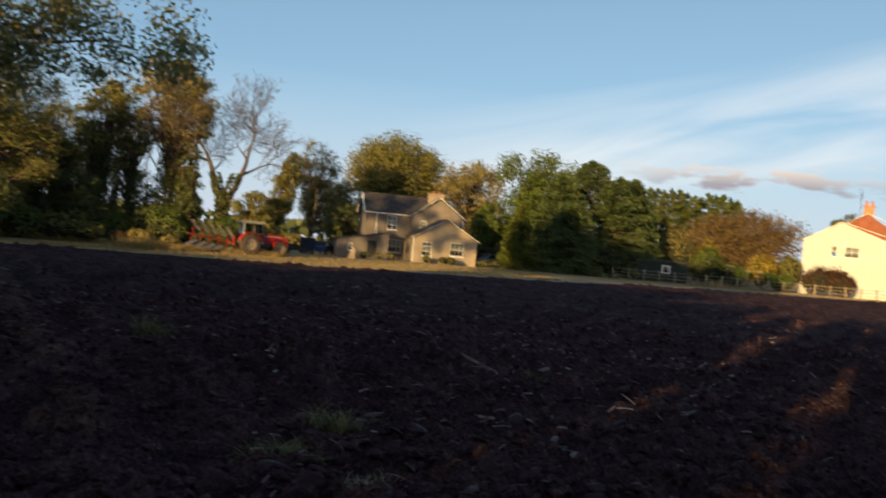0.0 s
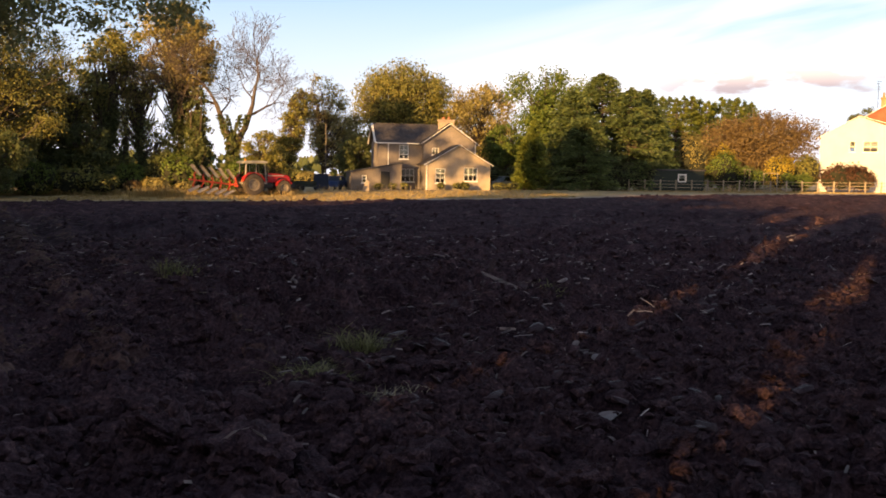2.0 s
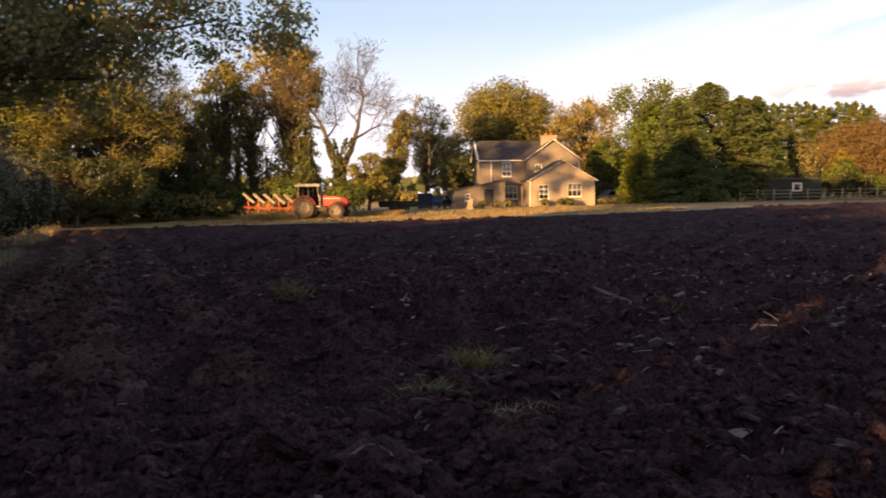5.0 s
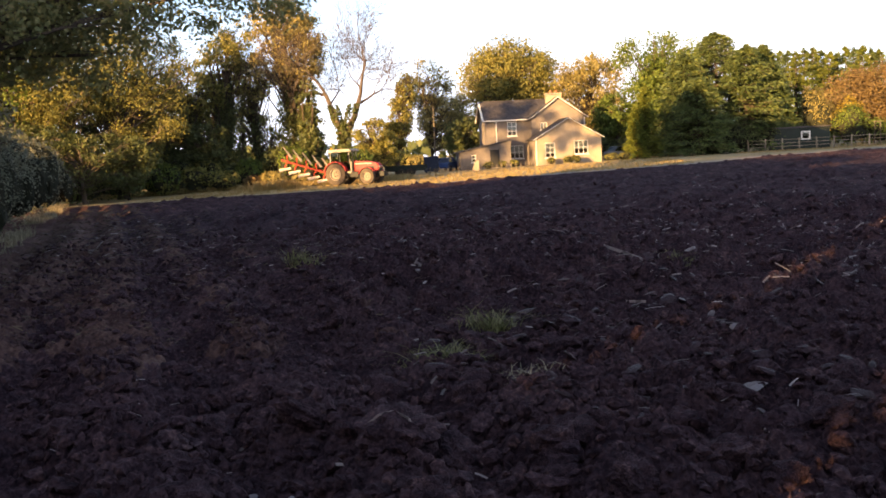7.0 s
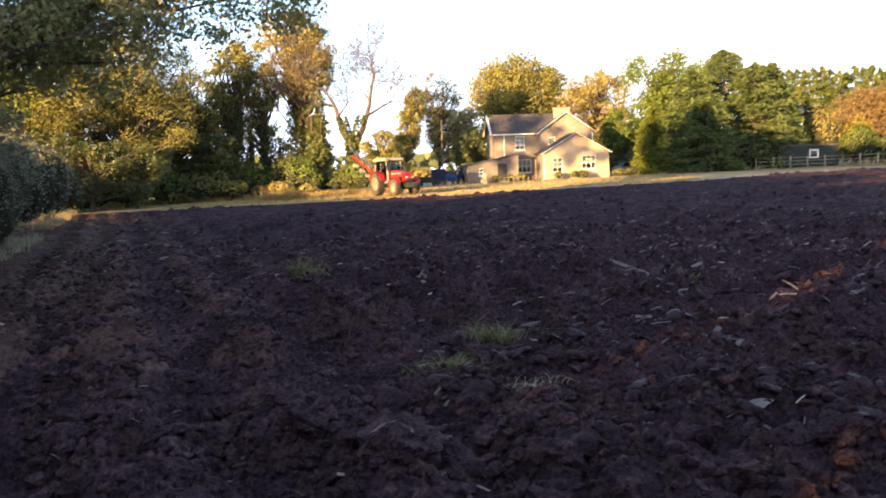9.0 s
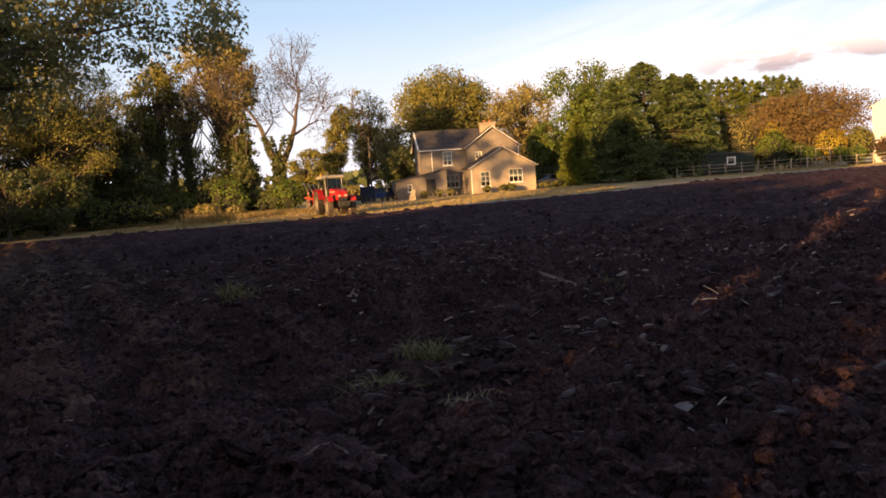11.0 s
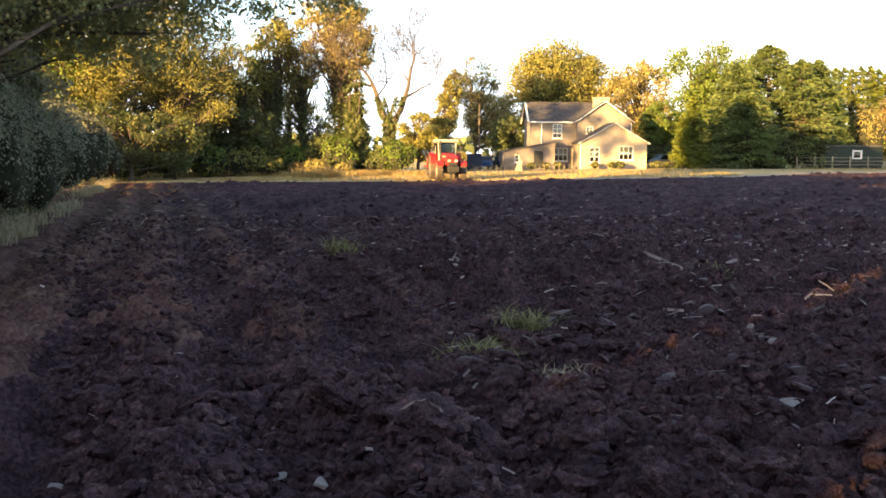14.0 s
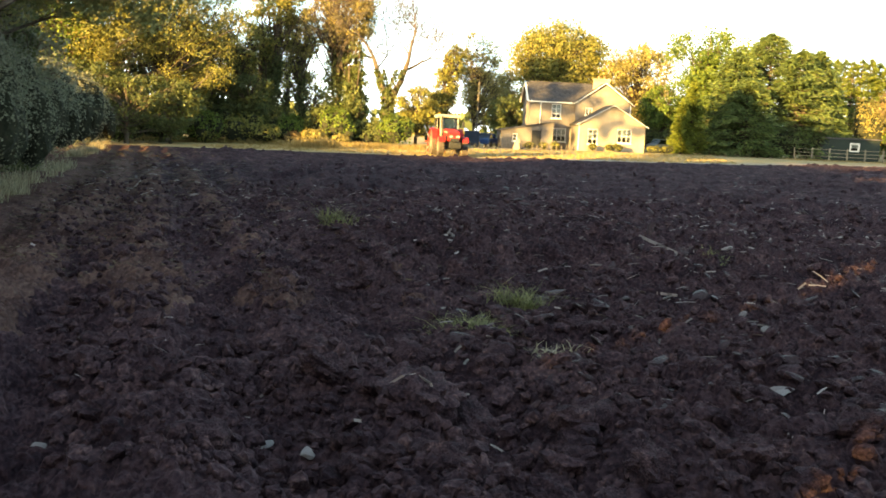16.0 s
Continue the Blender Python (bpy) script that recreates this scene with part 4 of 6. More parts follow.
def high_crown(x, y, height, w, low, seed):
    """An unseen tall tree added to cast shade: a bare bole and a close crown from low to height."""
    rng = np.random.default_rng(seed)
    t = thing("tall_shade_tree", x, y, label="unseen tall tree with a bare bole, added to shade the conifers", category="tree", group="tall rear trees")
    verts, faces = [], []
    tube(verts, faces, [(0, 0, -0.3), (0.2, 0, low * 0.5), (0, 0, low + 1)], [0.45, 0.34, 0.28], 8)
    part("trunk", (verts, [], faces), M["bark"], t)
    mid, half = (low + height) / 2, (height - low) / 2
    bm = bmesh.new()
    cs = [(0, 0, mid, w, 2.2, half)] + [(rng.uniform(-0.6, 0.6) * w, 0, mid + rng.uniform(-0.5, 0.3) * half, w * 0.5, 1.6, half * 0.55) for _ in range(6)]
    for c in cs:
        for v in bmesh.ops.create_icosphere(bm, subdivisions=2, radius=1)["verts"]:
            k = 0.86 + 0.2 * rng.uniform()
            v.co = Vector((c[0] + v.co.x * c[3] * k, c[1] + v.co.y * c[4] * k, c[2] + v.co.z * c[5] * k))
    part("shade_core", bm, M["core"], t)
    n = 900
    d = rng.normal(size=(n, 3))
    d /= np.linalg.norm(d, axis=1)[:, None]
    C = np.array(cs)[rng.integers(len(cs), size=n)]
    u, v = facing_axes(rng, d, 0.4)
    blob_mesh("crown", C[:, :3] + d * C[:, 3:] * rng.uniform(0.9, 1.1, (n, 1)), u, v, M["leaf_dark"], t)


def rear_shade_trees():
    """Unseen trees added behind the viewer to keep the low sun off the field."""
    rng = np.random.default_rng(91)
    for i, x in enumerate([-10.25, -13.2, -7.3] + [v for v in np.arange(-16.4, -104, -3.6)] + [v for v in np.arange(-3.8, 34, 3.6)]):
        h = float(np.interp(x, (-88, -82, -79, -76, -60, -48, -39.5, -35, -32, -24, -18), (19.5, 18.5, 16, 11.5, 11.5, 11.8, 12.7, 13.5, 15, 15, 11.5))) * 1.03 + rng.uniform(-0.4, 0.4)
        edge = i < 3
        bush(float(x), -15 + (0 if edge else rng.uniform(-0.5, 0.5)), (1.3 if i == 0 else 1.9) if edge else 2.6, 0.6 if edge else 1.8, 9.6 if i == 1 else 10.6 if i == 0 else h, 380, 0.45, "leaf_dark", 400 + i, "shade_tree", "unseen dense tree added behind the viewer to shade the field", "tree", group="windbreak", core=0.9, lobes=0 if edge else 9)
    # low bushes and thin saplings added in the gaps to trim the sun streaks
    bush(-11.55, -15.6, 1.35, 0.6, 4.75, 520, 0.2, "leaf_dark", 495, "shade_bush", "unseen low bush added to cut short a sun streak", "bush", core=0.9, lobes=0)
    bush(-9.0, -15.6, 0.8, 0.6, 3.9, 300, 0.2, "leaf_dark", 496, "shade_bush", "unseen low bush added to cut short a sun streak", "bush", core=0.9, lobes=0)
    for i, x in enumerate((-17.0, -7.8)):
        bush(x, -17.5, 2.3, 1.2, 10 if i == 0 else 12, 700, 0.4, "leaf_dark", 490 + i, "shade_tree", "unseen dense tree added behind the viewer to shade the field", "tree", group="windbreak", core=0.95, lobes=0)
    for i, x in enumerate((-9.3, -7.8)):
        tree(x, -12.5, 11, [(0, 0, 2.6, 0.9, 0.8, 2.4), (0, 0, 3.0, 0.8, 0.8, 1.6), (0, 0, 7.2, 0.9, 0.8, 3.2)], 620 + 420 * i, 0.16, "leaf_olive", 0.06, 0.1, 480 + i, label="unseen slender sapling added to dim a sun streak", clumps=40)
    # taller ones added further back, unseen, to shade the conifers and dapple the farmhouse
    for i, (x, h, w) in enumerate([(-49, 27.2, 4.4), (-43.5, 25.2, 3.8), (-38, 24.0, 3.8), (-32, 23.6, 3.8), (-26.5, 22.8, 3.4)]):
        high_crown(x, -18, h, w, 16.6, 450 + i)
    # sparse leaf lobes added on the sun's path to throw dapples on the house
    for i, (x, h, low, count) in enumerate([(-68.5, 28.5, 18.8, 17), (-64.5, 28.5, 18.8, 16), (-60.5, 27.5, 20.6, 9), (-57.0, 27.0, 21.0, 8)]):
        lobes = [(rng.uniform(-2.3, 2.3), 0, rng.uniform(low, h - 0.8), rng.uniform(0.6, 1.1), 0.7, rng.uniform(0.5, 0.9)) for _ in range(count)]
        tree(x, -18, h, lobes, 55 * count, 0.42, "leaf_olive", 0.22, 0.8, 460 + i, label="unseen tall thin-crowned tree added to dapple the farmhouse", clumps=5 * count, bough=0.15)


plant_all()


# ---------------------------------------------------------------- buildings
def window(parent, x, z, w, h, y, bars=(1, 1), name="window"):
    """A framed window set into the front (-y) face of a wall at y: a frame, a sill, panes and glazing bars."""
    f = 0.07
    bm = bmesh.new()
    ring = [[bm.verts.new((x + sx * (w / 2 - d), yy, z + h / 2 + sz * (h / 2 - d))) for sx, sz in ((-1, -1), (1, -1), (1, 1), (-1, 1))] for d, yy in ((0, y - 0.04), (f, y - 0.04), (f, y + 0.06), (0, y + 0.06))]
    for p, q in zip(ring, ring[1:] + ring[:1]):
        for i in range(4):
            bm.faces.new((p[i], p[(i + 1) % 4], q[(i + 1) % 4], q[i]))
    bmesh.ops.recalc_face_normals(bm, faces=bm.faces[:])
    win = part(name, bm, M["white"], parent, "white painted timber window")
    for i in range(bars[0]):
        c = x - w / 2 + w * (i + 1) / (bars[0] + 1)
        part("glazing_bar", box(c - 0.025, c + 0.025, y - 0.03, y + 0.05, z + f, z + h - f), M["white"], win)
    for i in range(bars[1]):
        c = z + h * (i + 1) / (bars[1] + 1)
        part("glazing_bar", box(x - w / 2 + f, x + w / 2 - f, y - 0.032, y + 0.052, c - 0.03, c + 0.03), M["white"], win)
    for i in range(bars[0] + 1):
        for j in range(bars[1] + 1):
            a = x - w / 2 + f + (w - 2 * f) * i / (bars[0] + 1)
            b = z + f + (h - 2 * f) * j / (bars[1] + 1)
            part("pane", box(a + 0.01, a + (w - 2 * f) / (bars[0] + 1) - 0.01, y + 0.005, y + 0.015, b + 0.01, b + (h - 2 * f) / (bars[1] + 1) - 0.01), M["glass"], win)
    part("curtain", box(x - w / 2 + 0.08, x + w / 2 - 0.08, y + 0.1, y + 0.12, z + h * 0.35 + 0.02, z + h - 0.08), M["white"], win, "pale half-drawn curtain")
    part("sill", box(x - w / 2 - 0.08, x + w / 2 + 0.08, y - 0.12, y - 0.041, z - 0.09, z - 0.004), M["white"], win)
    return win


def holed_wall(x0, x1, z0, top, y0, y1, holes):
    """A wall between x0 and x1, cut by openings (x, z, w, h). top(x): its upper edge."""
    bm = bmesh.new()
    xs = sorted({x0, x1, *[h[0] - h[2] / 2 for h in holes], *[h[0] + h[2] / 2 for h in holes]})
    for a, b in zip(xs, xs[1:]):
        mid = (a + b) / 2
        cuts = sorted([(h[1], h[1] + h[3]) for h in holes if h[0] - h[2] / 2 < mid < h[0] + h[2] / 2])
        low = z0
        for c0, c1 in cuts:
            slab(bm, a, b, y0, y1, low, c0)
            low = c1
        k = [a, b]
        peak = top.get("peak")
        if peak is not None and a < peak < b:
            k = [a, peak, b]
        edge = [(p, np.interp(p, top["x"], top["z"])) for p in k]
        prism(bm, [(a, low)] + [(p, float(q)) for p, q in edge] + [(b, low)], y0, y1)
    return bm


def roof_slope(parent, corners, thick, rows_, cols, mat, name="roof", piece="slate"):
    """A roof plane from eaves-left, eaves-right, ridge-right, ridge-left: a deck with courses of slates on it."""
    a, b, c, d = [Vector(p) for p in corners]
    nrm = (b - a).cross(d - a).normalized()
    bm = bmesh.new()
    vs = [bm.verts.new(p) for p in (a, b, c, d)] + [bm.verts.new(p - nrm * thick) for p in (a, b, c, d)]
    for f in ((0, 1, 2, 3), (7, 6, 5, 4), (0, 4, 5, 1), (1, 5, 6, 2), (2, 6, 7, 3), (3, 7, 4, 0)):
        bm.faces.new([vs[i] for i in f])
    roof = part(name, bm, mat, parent)
    # courses
    up = (d - a)
    side = (b - a)
    bm = bmesh.new()
    for j in range(rows_):
        for i in range(cols):
            s0, s1 = (i + (0.5 if j % 2 else 0)) / cols, (i + 0.96 + (0.5 if j % 2 else 0)) / cols
            s0, s1 = min(s0, 1), min(s1, 1)
            if s1 - s0 < 0.002:
                continue
            t0, t1 = j / rows_ - 0.01, (j + 1) / rows_
            p = [a + side * s0 + up * t0 + nrm * 0.03, a + side * s1 + up * t0 + nrm * 0.03, a + side * s1 + up * t1 + nrm * 0.008, a + side * s0 + up * t1 + nrm * 0.008]
            v = [bm.verts.new(q) for q in p] + [bm.verts.new(p[0] - nrm * 0.025), bm.verts.new(p[1] - nrm * 0.025)]
            bm.faces.new(v[:4])
            bm.faces.new((v[4], v[5], v[1], v[0]))
    part("slate_covering" if mat is M["slate"] else "tile_covering", bm, M["slate_piece"] if mat is M["slate"] else mat, roof)["kind"] = "stuff"
    return roof


def farmhouse():
    """Two-storey wing with a cross gable, a single-storey gabled room in front and a lean-to."""
    t = thing("farmhouse", -0.5, 92, turn=12, label="pebbledashed farmhouse with slate roofs, white bargeboards and a gabled front room", category="house")
    z0 = -0.3
    # these walls take the grey with tree shade put into its colour
    wall = M["render"]
    # local frame: x along the front, y into the house. The room in front spans x -3.0 to 4.1
    gx0, gx1, gp, ge, gt = -2.9, 4.1, 0.62, 2.72, 4.72
    front = holed_wall(gx0, gx1, z0, {"x": (gx0, gp, gx1), "z": (ge, gt, ge), "peak": gp}, 0.0, 0.3, [(-1.35, 0.72, 1.05, 1.55), (1.95, 0.95, 1.5, 1.45)])
    part("front_wall", front, M["render_sunlit"], t, "cream rendered gable, its colour warmed as if sunlit")
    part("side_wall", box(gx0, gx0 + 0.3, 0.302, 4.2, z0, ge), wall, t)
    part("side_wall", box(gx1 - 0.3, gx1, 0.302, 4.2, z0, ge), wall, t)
    window(t, -1.35, 0.72, 1.05, 1.55, 0.1, (1, 2))
    window(t, 1.95, 0.95, 1.5, 1.45, 0.1, (2, 1))
    part("floor", box(gx0 + 0.3, gx1 - 0.3, 0.3, 4.2, z0, 0.1), M["timber"], t)
    o = 0.28
    k = (gt - ge) / (gp - gx0)
    roof_slope(t, [(gx0 - o, 4.3, ge - o * k + 0.12), (gx0 - o, -0.22, ge - o * k + 0.12), (gp, -0.22, gt + 0.12), (gp, 4.3, gt + 0.12)], 0.1, 12, 14, M["slate"])
    k = (gt - ge) / (gx1 - gp)
    roof_slope(t, [(gx1 + o, -0.22, ge - o * k + 0.12), (gx1 + o, 4.3, ge - o * k + 0.12), (gp, 4.3, gt + 0.12), (gp, -0.22, gt + 0.12)], 0.1, 12, 14, M["slate"])
    bargeboards(t, gx0 - o, gx1 + o, gp, ge - o * (gt - ge) / (gp - gx0) + 0.1, gt + 0.1, -0.26)
    # cross gable of the two-storey part
    cx0, cx1, cp, ce, ct, cy = -2.55, 3.45, 0.45, 5.05, 7.15, 4.2
    gable = holed_wall(cx0, cx1, z0, {"x": (cx0, cp, cx1), "z": (ce, ct, ce), "peak": cp}, cy, cy + 0.35, [(-1.15, 3.75, 0.75, 0.8)])
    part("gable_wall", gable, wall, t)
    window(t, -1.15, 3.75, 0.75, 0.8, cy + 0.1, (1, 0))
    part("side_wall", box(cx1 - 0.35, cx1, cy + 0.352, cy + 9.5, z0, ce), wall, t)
    k = (ct - ce) / (cp - cx0)
    roof_slope(t, [(cx0 - 0.3, cy + 9.6, ce - 0.3 * k + 0.14), (cx0 - 0.3, cy - 0.25, ce - 0.3 * k + 0.14), (cp, cy - 0.25, ct + 0.14), (cp, cy + 9.6, ct + 0.14)], 0.1, 14, 18, M["slate"])
    k = (ct - ce) / (cx1 - cp)
    roof_slope(t, [(cx1 + 0.3, cy - 0.25, ce - 0.3 * k + 0.14), (cx1 + 0.3, cy + 9.6, ce - 0.3 * k + 0.14), (cp, cy + 9.6, ct + 0.14), (cp, cy - 0.25, ct + 0.14)], 0.1, 14, 18, M["slate"])
    bargeboards(t, cx0 - 0.3, cx1 + 0.3, cp, ce - 0.3 * k + 0.12, ct + 0.12, cy - 0.29)
    # the long wing
    wx0, wx1, wy0, wy1, we, wr = -7.45, cx0, 5.0, 11.6, 5.05, 7.15
    ym = (wy0 + wy1) / 2
    wing = holed_wall(wx0, wx1 + 0.3, z0, {"x": (wx0, wx1 + 0.3), "z": (we, we)}, wy0, wy0 + 0.35, [(-4.55, 3.25, 1.05, 1.55), (-4.1, 0.75, 1.5, 1.45)])
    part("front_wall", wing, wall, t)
    window(t, -4.55, 3.25, 1.05, 1.55, wy0 + 0.1, (1, 2))
    window(t, -4.1, 0.75, 1.5, 1.45, wy0 + 0.1, (2, 1))
    bm = bmesh.new()
    outline = [(wy0 + 0.352, z0), (wy1, z0), (wy1, we), (ym, wr), (wy0 + 0.352, we + 0.1)]
    a = [bm.verts.new((wx0, y, z)) for y, z in outline]
    b = [bm.verts.new((wx0 + 0.35, y, z)) for y, z in outline]
    bm.faces.new(a)
    bm.faces.new(list(reversed(b)))
    for i in range(5):
        bm.faces.new((a[i], b[i], b[(i + 1) % 5], a[(i + 1) % 5]))
    bmesh.ops.recalc_face_normals(bm, faces=bm.faces[:])
    part("end_wall", bm, wall, t)
    part("back_wall", box(wx0 + 0.352, cx1, wy1 + 1.9, wy1 + 2.2, z0, we), wall, t)
    part("upper_floor", box(wx0 + 0.36, cx1 - 0.36, wy0 + 0.36, wy1, 2.6, 2.8), M["timber"], t)
    part("ground_floor", box(wx0 + 0.36, cx1 - 0.36, wy0 + 0.36, wy1, z0, 0.1), M["timber"], t)
    roof_slope(t, [(wx0 - 0.3, wy0 - 0.3, we - 0.02), (cp - 1.5, wy0 - 0.3, we - 0.02), (cp, ym, wr + 0.12), (wx0 - 0.3, ym, wr + 0.12)], 0.1, 14, 26, M["slate"])
    roof_slope(t, [(cp, wy1 + 0.3, we - 0.02), (wx0 - 0.3, wy1 + 0.3, we - 0.02), (wx0 - 0.3, ym, wr + 0.12), (cp, ym, wr + 0.12)], 0.1, 3, 4, M["slate"])
    # verge boards on the end and gutter along the front
    bm = bmesh.new()
    beam(bm, (wx0 - 0.34, wy0 - 0.35, we - 0.02), (wx0 - 0.34, ym, wr + 0.14), 0.05, 0.22)
    beam(bm, (wx0 - 0.34, wy1 + 0.35, we - 0.02), (wx0 - 0.34, ym, wr + 0.14), 0.05, 0.22)
    part("bargeboard", bm, M["white"], t, "white painted verge boards")
    part("gutter", box(wx0 - 0.3, cx0 - 0.35, wy0 - 0.44, wy0 - 0.31, we - 0.14, we - 0.02), M["white"], t)
    part("downpipe", rod(bmesh.new(), (-6.3, wy0 - 0.08, 0.2), (-6.3, wy0 - 0.08, we - 0.1), 0.055), M["white"], t)
    part("downpipe", rod(bmesh.new(), (cx1 - 0.1, cy - 0.08, 2.9), (cx1 - 0.1, cy - 0.08, ce - 0.1), 0.05), M["white"], t)
    part("downpipe", rod(bmesh.new(), (gx0 + 0.08, -0.08, 0.0), (gx0 + 0.08, -0.08, ge - 0.1), 0.05), M["white"], t)
    # chimney
    stack = part("chimney", slab(slab(bmesh.new(), -0.45, 1.25, cy + 1.6, cy + 2.4, 6.3, 7.62, 0.02), -0.53, 1.33, cy + 1.52, cy + 2.48, 7.622, 7.8, 0.02), M["buff"], t, "buff rendered chimney stack")
    for x in (0.1, 0.7):
        bm = bmesh.new()
        lathe(bm, [(0.13, 7.802), (0.16, 7.802), (0.13, 8.0), (0.16, 8.02), (0.16, 8.1), (0.10, 8.1)], 12, "z")
        for v in bm.verts:
            v.co += Vector((x, cy + 2.0, 0))
        part("chimney_pot", bm, M["pot"], stack)
    # the ridge
    part("ridge_tiles", slab(bmesh.new(), wx0 - 0.3, cp, ym - 0.09, ym + 0.09, wr + 0.1, wr + 0.2, 0.03), M["slate"], t)
    # lean-to
    lx0, lx1, ly0, ly1 = -10.6, -5.15, 2.4, 4.95
    lean = holed_wall(lx0, lx1, z0, {"x": (lx0, lx1), "z": (1.75, 2.75)}, ly0, ly0 + 0.25, [(-9.2, 0.6, 0.5, 0.8), (-6.9, 0.0, 1.0, 1.85)])
    add = part("lean_to_wall", lean, wall, t, "low grey rendered lean-to, darkened for dappled shade")
    part("side_wall", box(lx1 - 0.25, lx1, ly0 + 0.252, ly1, z0, 2.7), wall, t)
    part("side_wall", box(lx0, lx0 + 0.25, ly0 + 0.252, ly1 + 4, z0, 1.72), wall, t)
    part("door", box(-7.38, -6.42, ly0 + 0.1, ly0 + 0.15, 0.0, 1.83), M["black"], t, "dark boarded door")
    window(t, -9.2, 0.6, 0.5, 0.8, ly0 + 0.08, (0, 1))
    roof_slope(t, [(lx0 - 0.25, ly1 + 4.0, 1.76), (lx0 - 0.25, ly0 - 0.2, 1.76), (lx1 + 0.15, ly0 - 0.2, 2.86), (lx1 + 0.15, ly1 + 4.0, 2.86)], 0.1, 10, 14, M["slate"])


def bargeboards(t, x0, x1, xp, ze, zt, y):
    bm = bmesh.new()
    beam(bm, (x0, y, ze - 0.06), (xp, y, zt - 0.04), 0.05, 0.22)
    part("bargeboard", bm, M["white"], t, "white painted bargeboard")
    bm = bmesh.new()
    beam(bm, (x1, y - 0.004, ze - 0.06), (xp, y - 0.004, zt - 0.04), 0.05, 0.22)
    part("bargeboard", bm, M["white"], t, "white painted bargeboard")


def white_house():
    D = 112
    gx = 51.13
    t = thing("white_house", gx, D, turn=-27, label="white painted gabled house with a red tiled roof and brick chimney", category="house")
    zb = -0.4
    half = 4.35
    ze, zt = 7.63 - 0.5, 10.13 - 0.5
    g = holed_wall(-half, 9.0, zb, {"x": (-half, 0.1, 9.0), "z": (ze, zt, ze - 0.9), "peak": 0.1}, 0, 0.3, [(-0.55, 5.1, 0.75, 1.45), (1.55, 5.1, 1.75, 1.45)])
    part("front_wall", g, M["white_wall"], t)
    window(t, -0.55, 5.1, 0.75, 1.45, 0.1, (0, 1))
    window(t, 1.55, 5.1, 1.75, 1.45, 0.1, (1, 1))
    part("side_wall", box(-half, -half + 0.3, 0.302, 8, zb, ze), M["white_wall"], t)
    part("floor", box(-half + 0.3, 9, 0.35, 8, zb, 0.1), M["timber"], t)
    part("upper_floor", box(-half + 0.3, 9, 0.35, 8, 3.0, 3.2), M["timber"], t)
    k = (zt - ze) / (half + 0.1)
    roof_slope(t, [(-half - 0.35, 8, ze - 0.35 * k + 0.1), (-half - 0.35, 0.04, ze - 0.35 * k + 0.06), (0.1, 0.04, zt + 0.06), (0.1, 8, zt + 0.1)], 0.12, 8, 10, M["tile"])
    k2 = (zt - ze + 0.9) / 8.9
    roof_slope(t, [(9.2, 0.04, ze - 0.9 - 0.2 * k2 + 0.06), (9.2, 8, ze - 0.9 - 0.2 * k2 + 0.1), (0.1, 8, zt + 0.06), (0.1, 0.04, zt + 0.06)], 0.12, 8, 10, M["tile"])
    bargeboards(t, -half - 0.35, 9.2, 0.1, ze - 0.12, zt + 0.14, -0.1)
    # the higher part behind, its red roof slope turned to the field
    zr, ye = zt + 1.75, 3.0
    ax, bx = 0.2, 12.0
    part("upper_wall", box(ax + 0.3, bx, 5.0, 12.0, zb, zt - 2.6), M["white_wall"], t)
    bm = bmesh.new()
    vs = [bm.verts.new(p) for p in ((-0.9, 4.4, zt - 0.45), (8.4, 4.4, zt - 3.9), (8.4, 5.2, zt - 2.0), (2.9, 5.2, zr - 0.05))]
    bm.faces.new(vs)
    ext = bmesh.ops.extrude_face_region(bm, geom=bm.faces[:])
    for v in ext["geom"]:
        if isinstance(v, bmesh.types.BMVert):
            v.co += Vector((0, 0.4, -0.15))
    bmesh.ops.recalc_face_normals(bm, faces=bm.faces[:])
    part("gable_tiles", bm, M["tile"], t, "hung red tiles on the higher gable")
    bargeboards(t, -0.9, 8.6, 2.9, zt - 0.55, zr, 4.2)
    stack = part("chimney", slab(slab(bmesh.new(), 2.3, 3.6, 6.2, 7.0, zt - 1.0, zr + 1.0, 0.02), 2.2, 3.7, 6.1, 7.1, zr + 1.002, zr + 1.2, 0.02), M["brick"], t, "red brick chimney stack")
    for x in (2.6, 3.3):
        bm = bmesh.new()
        lathe(bm, [(0.13, zr + 1.202), (0.17, zr + 1.202), (0.14, zr + 1.85), (0.11, zr + 1.85)], 12, "z")
        for v in bm.verts:
            v.co += Vector((x, 6.6, 0))
        part("chimney_pot", bm, M["pot"], stack)
    bm = bmesh.new()
    rod(bm, (1.9, 6.5, zt - 0.8), (1.9, 6.5, zr + 3.4), 0.03)
    for k in (2.2, 2.6, 3.0, 3.3):
        rod(bm, (1.6, 6.5, zr + k), (2.2, 6.5, zr + k), 0.02, n=5)
    part("aerial", bm, M["black"], t, "television aerial on a mast")


